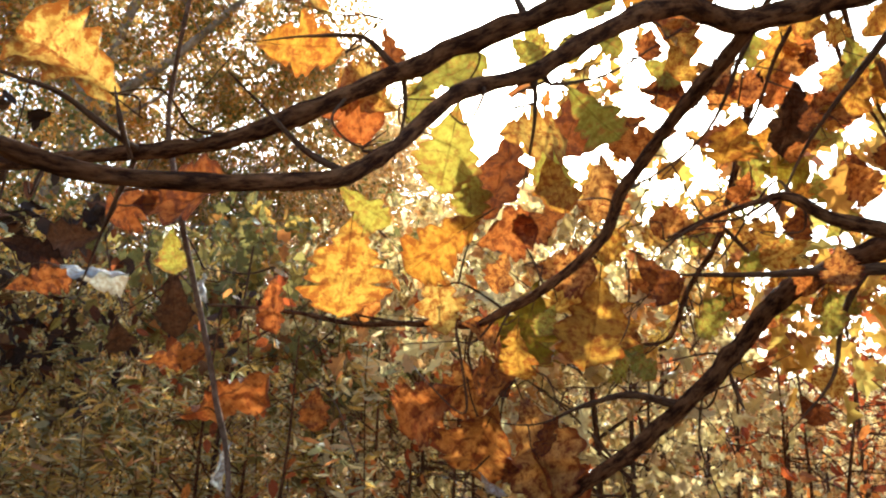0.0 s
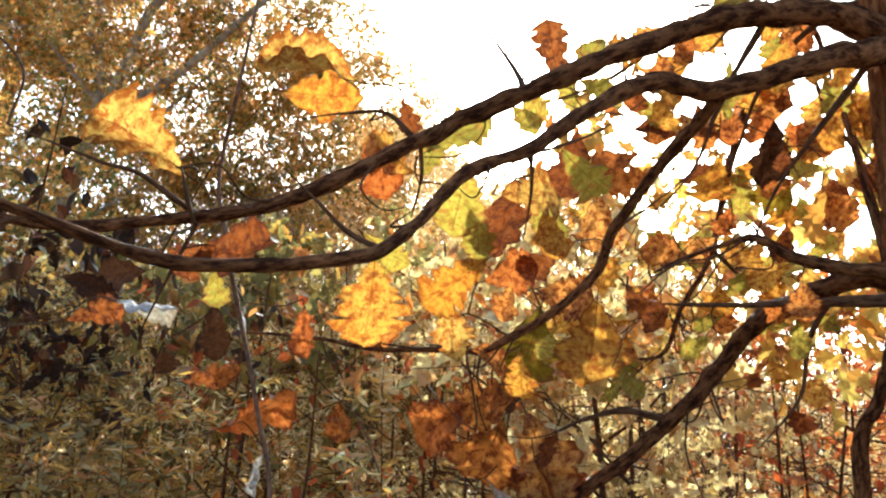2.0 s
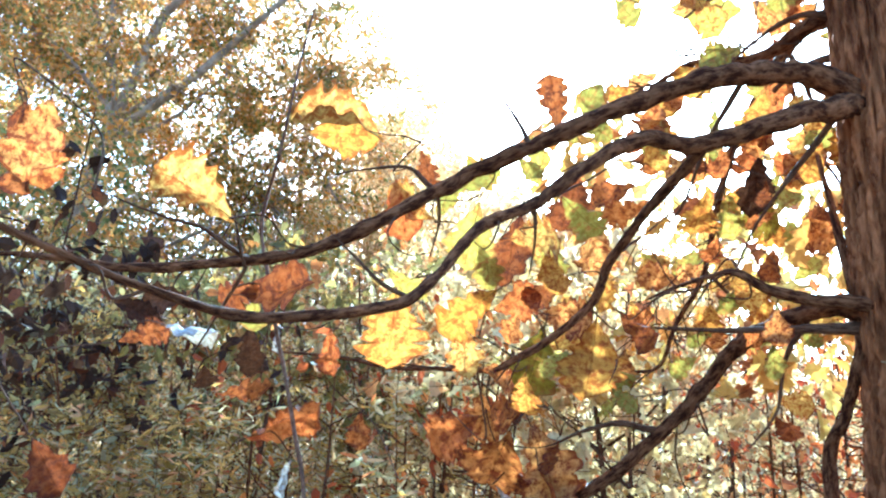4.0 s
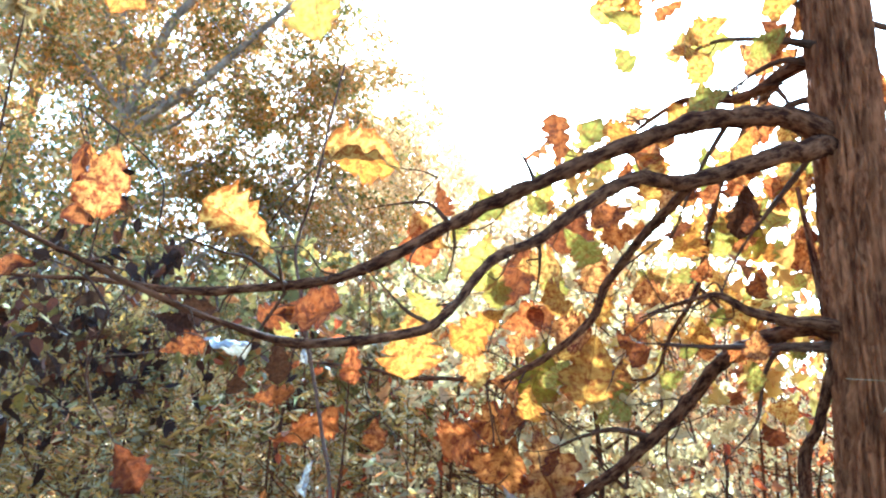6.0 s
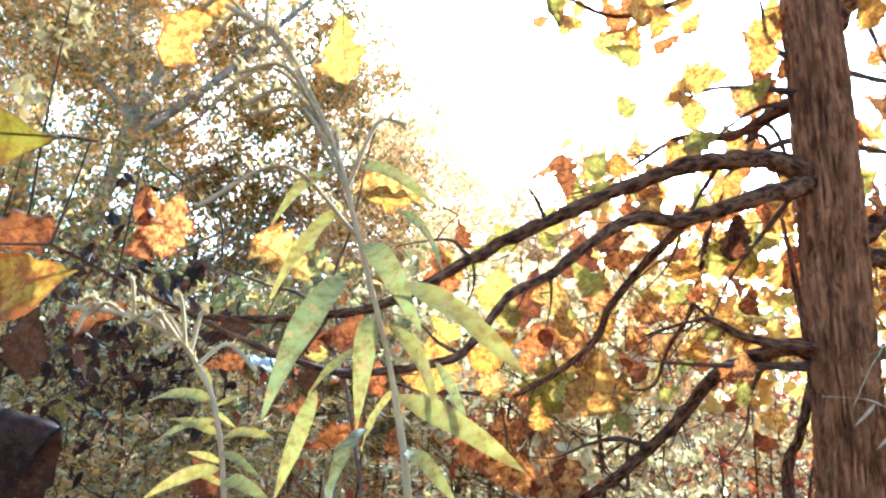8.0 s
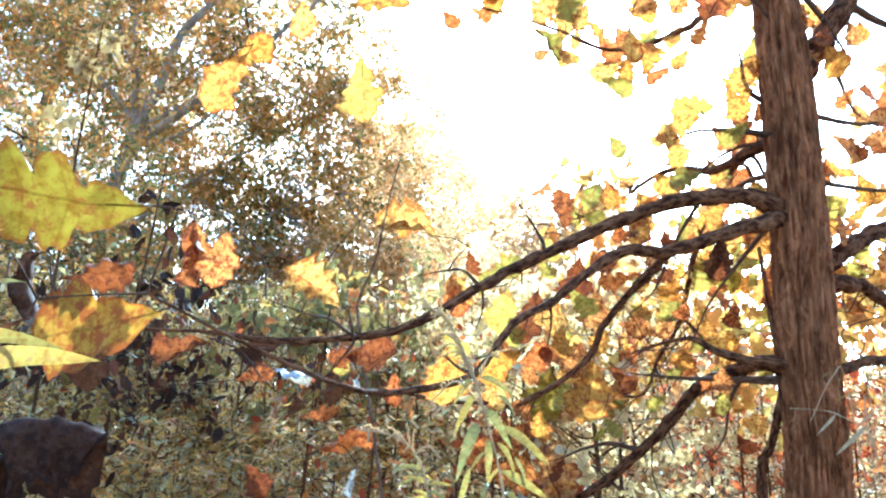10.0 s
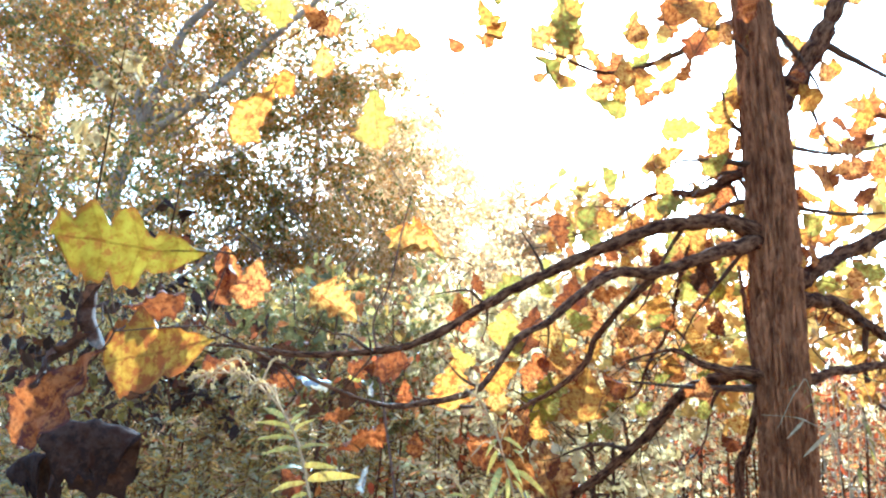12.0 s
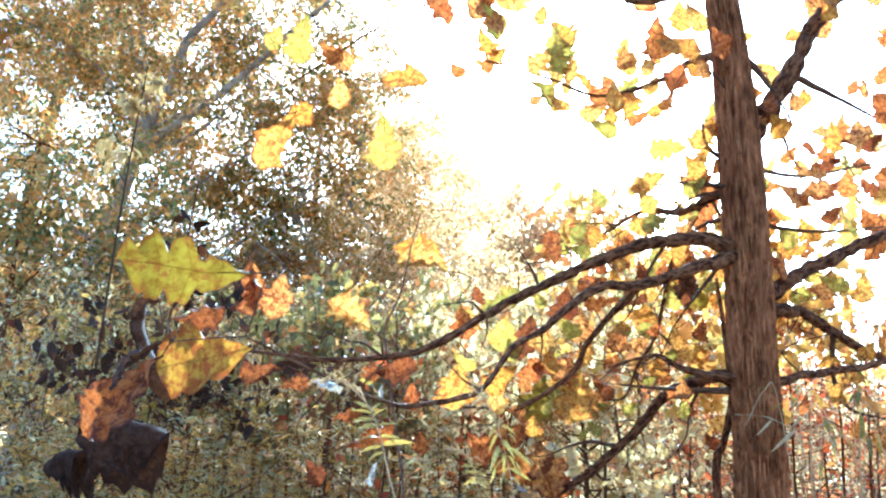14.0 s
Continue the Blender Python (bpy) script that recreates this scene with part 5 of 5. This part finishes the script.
goldenrod([(-0.0800, -0.6000, -0.0200, 0.0014), (-0.0856, -0.6350, 0.4445, 0.0008), (-0.0905, -0.6650, 0.8426, 0.0008), (-0.0937, -0.6850, 1.1081, 0.0008), (-0.0953, -0.6950, 1.2408, 0.0008), (-0.0961, -0.7000, 1.3071, 0.0008), (-0.1001, -0.7000, 1.3369, 0.0008), (-0.1028, -0.7000, 1.3567, 0.0008), (-0.1041, -0.7000, 1.3668, 0.0008), (-0.1070, -0.7000, 1.3818, 0.0007), (-0.1100, -0.7000, 1.3938, 0.0006), (-0.1128, -0.7000, 1.4039, 0.0006), (-0.1162, -0.7000, 1.4169, 0.0006), (-0.1192, -0.7000, 1.4277, 0.0005), (-0.1250, -0.7000, 1.4418, 0.0005), (-0.1318, -0.7000, 1.4551, 0.0004), (-0.1392, -0.7000, 1.4643, 0.0003), (-0.1494, -0.7000, 1.4707, 0.0003)],
          [(-0.1194, -0.7000, 1.4182, -0.1307, -0.7109, 1.3952), (-0.1172, -0.7000, 1.4026, -0.1298, -0.7149, 1.3710), (-0.1116, -0.7000, 1.3938, -0.1129, -0.7061, 1.3699), (-0.1128, -0.7000, 1.4103, -0.0996, -0.7134, 1.3877), (-0.1076, -0.7000, 1.4020, -0.0794, -0.7160, 1.3784), (-0.1159, -0.7000, 1.4277, -0.0967, -0.7060, 1.4159), (-0.1067, -0.7000, 1.4179, -0.0961, -0.6905, 1.4050), (-0.1073, -0.7000, 1.3920, -0.0967, -0.6940, 1.3711), (-0.0975, -0.7000, 1.3842, -0.0909, -0.6950, 1.3719), (-0.1057, -0.7000, 1.3771, -0.0799, -0.7113, 1.3617), (-0.1224, -0.7000, 1.3782, -0.1294, -0.7019, 1.3566), (-0.1132, -0.7000, 1.3871, -0.1222, -0.7097, 1.3762), (-0.1037, -0.7000, 1.3657, -0.0927, -0.7128, 1.3555), (-0.1114, -0.7000, 1.3702, -0.1169, -0.7148, 1.3554), (-0.1197, -0.7000, 1.4264, -0.1314, -0.7116, 1.4106), (-0.1058, -0.7000, 1.3783, -0.1137, -0.6902, 1.3658)],
          0.68, 0.017, 301, "drying goldenrod with drooping yellow-green leaves and a pale plume")
goldenrod([(-0.1300, -0.5900, -0.0200, 0.0014), (-0.1325, -0.6232, 0.4442, 0.0006), (-0.1346, -0.6518, 0.8421, 0.0006), (-0.1360, -0.6708, 1.1074, 0.0006), (-0.1367, -0.6803, 1.2400, 0.0006), (-0.1370, -0.6850, 1.3064, 0.0006), (-0.1415, -0.6850, 1.3360, 0.0006), (-0.1445, -0.6850, 1.3558, 0.0006), (-0.1460, -0.6850, 1.3657, 0.0005), (-0.1488, -0.6850, 1.3770, 0.0005), (-0.1529, -0.6850, 1.3847, 0.0004), (-0.1580, -0.6850, 1.3906, 0.0004), (-0.1663, -0.6850, 1.3953, 0.0003), (-0.1761, -0.6850, 1.3980, 0.0003), (-0.1857, -0.6850, 1.3986, 0.0003)],
          [(-0.1490, -0.6850, 1.3772, -0.1667, -0.6781, 1.3772), (-0.1476, -0.6850, 1.3725, -0.1650, -0.6788, 1.3670), (-0.1484, -0.6850, 1.3754, -0.1427, -0.6790, 1.3788), (-0.1467, -0.6850, 1.3684, -0.1311, -0.6972, 1.3683), (-0.1460, -0.6850, 1.3657, -0.1344, -0.6937, 1.3599), (-0.1461, -0.6850, 1.3620, -0.1631, -0.6842, 1.3554), (-0.1451, -0.6850, 1.3584, -0.1546, -0.6810, 1.3617), (-0.1498, -0.6850, 1.3795, -0.1573, -0.6774, 1.3870), (-0.1470, -0.6850, 1.3694, -0.1617, -0.6766, 1.3733), (-0.1452, -0.6850, 1.3596, -0.1303, -0.7004, 1.3556), (-0.1477, -0.6850, 1.3744, -0.1428, -0.6848, 1.3707), (-0.1460, -0.6850, 1.3633, -0.1547, -0.6828, 1.3657)],
          0.70, 0.009, 302, "small goldenrod with narrow yellow leaves and a nodding plume")
goldenrod([(-0.2000, -0.9000, -0.0200, 0.0014), (-0.2078, -0.9245, 0.4569, 0.0009), (-0.2144, -0.9455, 0.8656, 0.0009), (-0.2188, -0.9595, 1.1381, 0.0009), (-0.2210, -0.9665, 1.2744, 0.0009), (-0.2221, -0.9700, 1.3425, 0.0009), (-0.2296, -0.9700, 1.3716, 0.0009), (-0.2346, -0.9700, 1.3909, 0.0009), (-0.2396, -0.9700, 1.4104, 0.0008), (-0.2451, -0.9700, 1.4252, 0.0007), (-0.2536, -0.9700, 1.4382, 0.0006), (-0.2647, -0.9700, 1.4486, 0.0006), (-0.2769, -0.9700, 1.4560, 0.0005), (-0.2897, -0.9700, 1.4571, 0.0004), (-0.3021, -0.9700, 1.4546, 0.0003)],
          [(-0.2464, -0.9700, 1.4273, -0.2658, -0.9728, 1.4301), (-0.2436, -0.9700, 1.4213, -0.2614, -0.9827, 1.4210), (-0.2414, -0.9700, 1.4148, -0.2613, -0.9738, 1.4129), (-0.2391, -0.9700, 1.4060, -0.2560, -0.9853, 1.4033), (-0.2372, -0.9700, 1.3987, -0.2578, -0.9600, 1.3931), (-0.2356, -0.9700, 1.3929, -0.2505, -0.9620, 1.3837), (-0.2451, -0.9700, 1.4252, -0.2328, -0.9716, 1.4322), (-0.2421, -0.9700, 1.4163, -0.2217, -0.9790, 1.4178), (-0.2392, -0.9700, 1.4075, -0.2209, -0.9607, 1.4059), (-0.2369, -0.9700, 1.4002, -0.2071, -0.9708, 1.4019), (-0.2499, -0.9700, 1.4327, -0.2651, -0.9615, 1.4386), (-0.2472, -0.9700, 1.4291, -0.2394, -0.9626, 1.4378)],
          0.70, 0.013, 303, "dry goldenrod with comb-like narrow leaves and a bent plume")


# ---- dry grass leaning against the oak ----
def grass_tuft(at, reach, seed):
    rng = random.Random(seed)
    o = Vector(at)
    root = thing("grass_tuft", o, "dry pale grass stems with seed heads leaning on the trunk", "grass", "dry grasses")
    for k in range(7):
        a, h = rng.uniform(-1.2, 1.2), rng.uniform(1.45, 1.62)
        dx, dy = reach * math.sin(a) * rng.uniform(0.5, 1.2), -0.25 * rng.random()
        rows = [(o.x, o.y, -0.02, 0.0022), (o.x + 0.2 * dx, o.y + 0.2 * dy, 0.7 * h, 0.002), (o.x + 0.5 * dx, o.y + 0.6 * dy, h, 0.0016), (o.x + 0.85 * dx, o.y + dy, h + 0.01, 0.0013), (o.x + 1.15 * dx, o.y + dy, h - 0.1, 0.001)]
        limb("stem", rows, 5, VINE, 0.0, 1, root, o)
        pts = spline(rows, 6)
        for i in range(3):
            p = pts[int(rng.uniform(0.45, 0.95) * (len(pts) - 1))]
            ob = part("leaf", rng.choice(BLADES), root)
            ob.matrix_basis = Matrix.Translation(Vector(p[:3]) - o) @ pose(0, 0, 0, 0, 0, rng.uniform(0, 360)) @ pose(0, 0, 0, rng.uniform(-50, 20), 0, 0) @ Matrix.Scale(rng.uniform(0.04, 0.08), 4)
    return root


grass_tuft((1.02, 1.08, 0.0), 0.22, 401)
grass_tuft((1.22, 1.15, 0.0), 0.3, 402)


STRAWS = [blade_leaf(20 + i, VINE, 0.045, 0.3) for i in range(3)]


def bent_grass(rows, blades, seed):
    """One bent pale stem leaning across the trunk, with drooping blades at its joints."""
    rng = random.Random(seed)
    o = Vector(rows[0][:3])
    root = thing("dry_grass", o, "bent pale dry grass with drooping blades across the trunk", "grass", "dry grasses")
    limb("stem", rows, 6, VINE, 0.0, 1, root, o)
    for row in blades:
        foot, tip = Vector(row[:3]), Vector(row[3:])
        way = (tip - foot).normalized()
        up = Vector((0, -1, rng.uniform(0.2, 0.8)))
        up = (up - up.dot(way) * way).normalized()
        ob = part("leaf", STRAWS[rng.randrange(3)], root)
        m = Matrix((way.cross(up), way, up)).transposed() @ Matrix.Rotation(math.atan2(0.3, 0.94), 3, "X")
        ob.matrix_basis = Matrix.Translation(foot - o) @ m.to_4x4() @ Matrix.Scale(0.62 * (tip - foot).length, 4)


bent_grass([(1.750, 1.050, -0.020, 0.003), (1.572, 1.085, 0.813, 0.003), (1.371, 1.113, 1.349, 0.003), (1.273, 1.120, 1.445, 0.002), (1.146, 1.120, 1.470, 0.002), (1.035, 1.120, 1.488, 0.002), (0.936, 1.120, 1.529, 0.001), (0.823, 1.120, 1.539, 0.001)],
           [(1.035, 1.120, 1.488, 0.867, 1.100, 1.356), (1.035, 1.120, 1.488, 1.058, 1.100, 1.322), (0.954, 1.120, 1.521, 0.842, 1.100, 1.425), (1.146, 1.120, 1.470, 1.177, 1.100, 1.333), (1.017, 1.120, 1.495, 1.112, 1.100, 1.573), (1.091, 1.120, 1.481, 1.183, 1.100, 1.546), (0.972, 1.120, 1.514, 0.882, 1.100, 1.544)], 7)
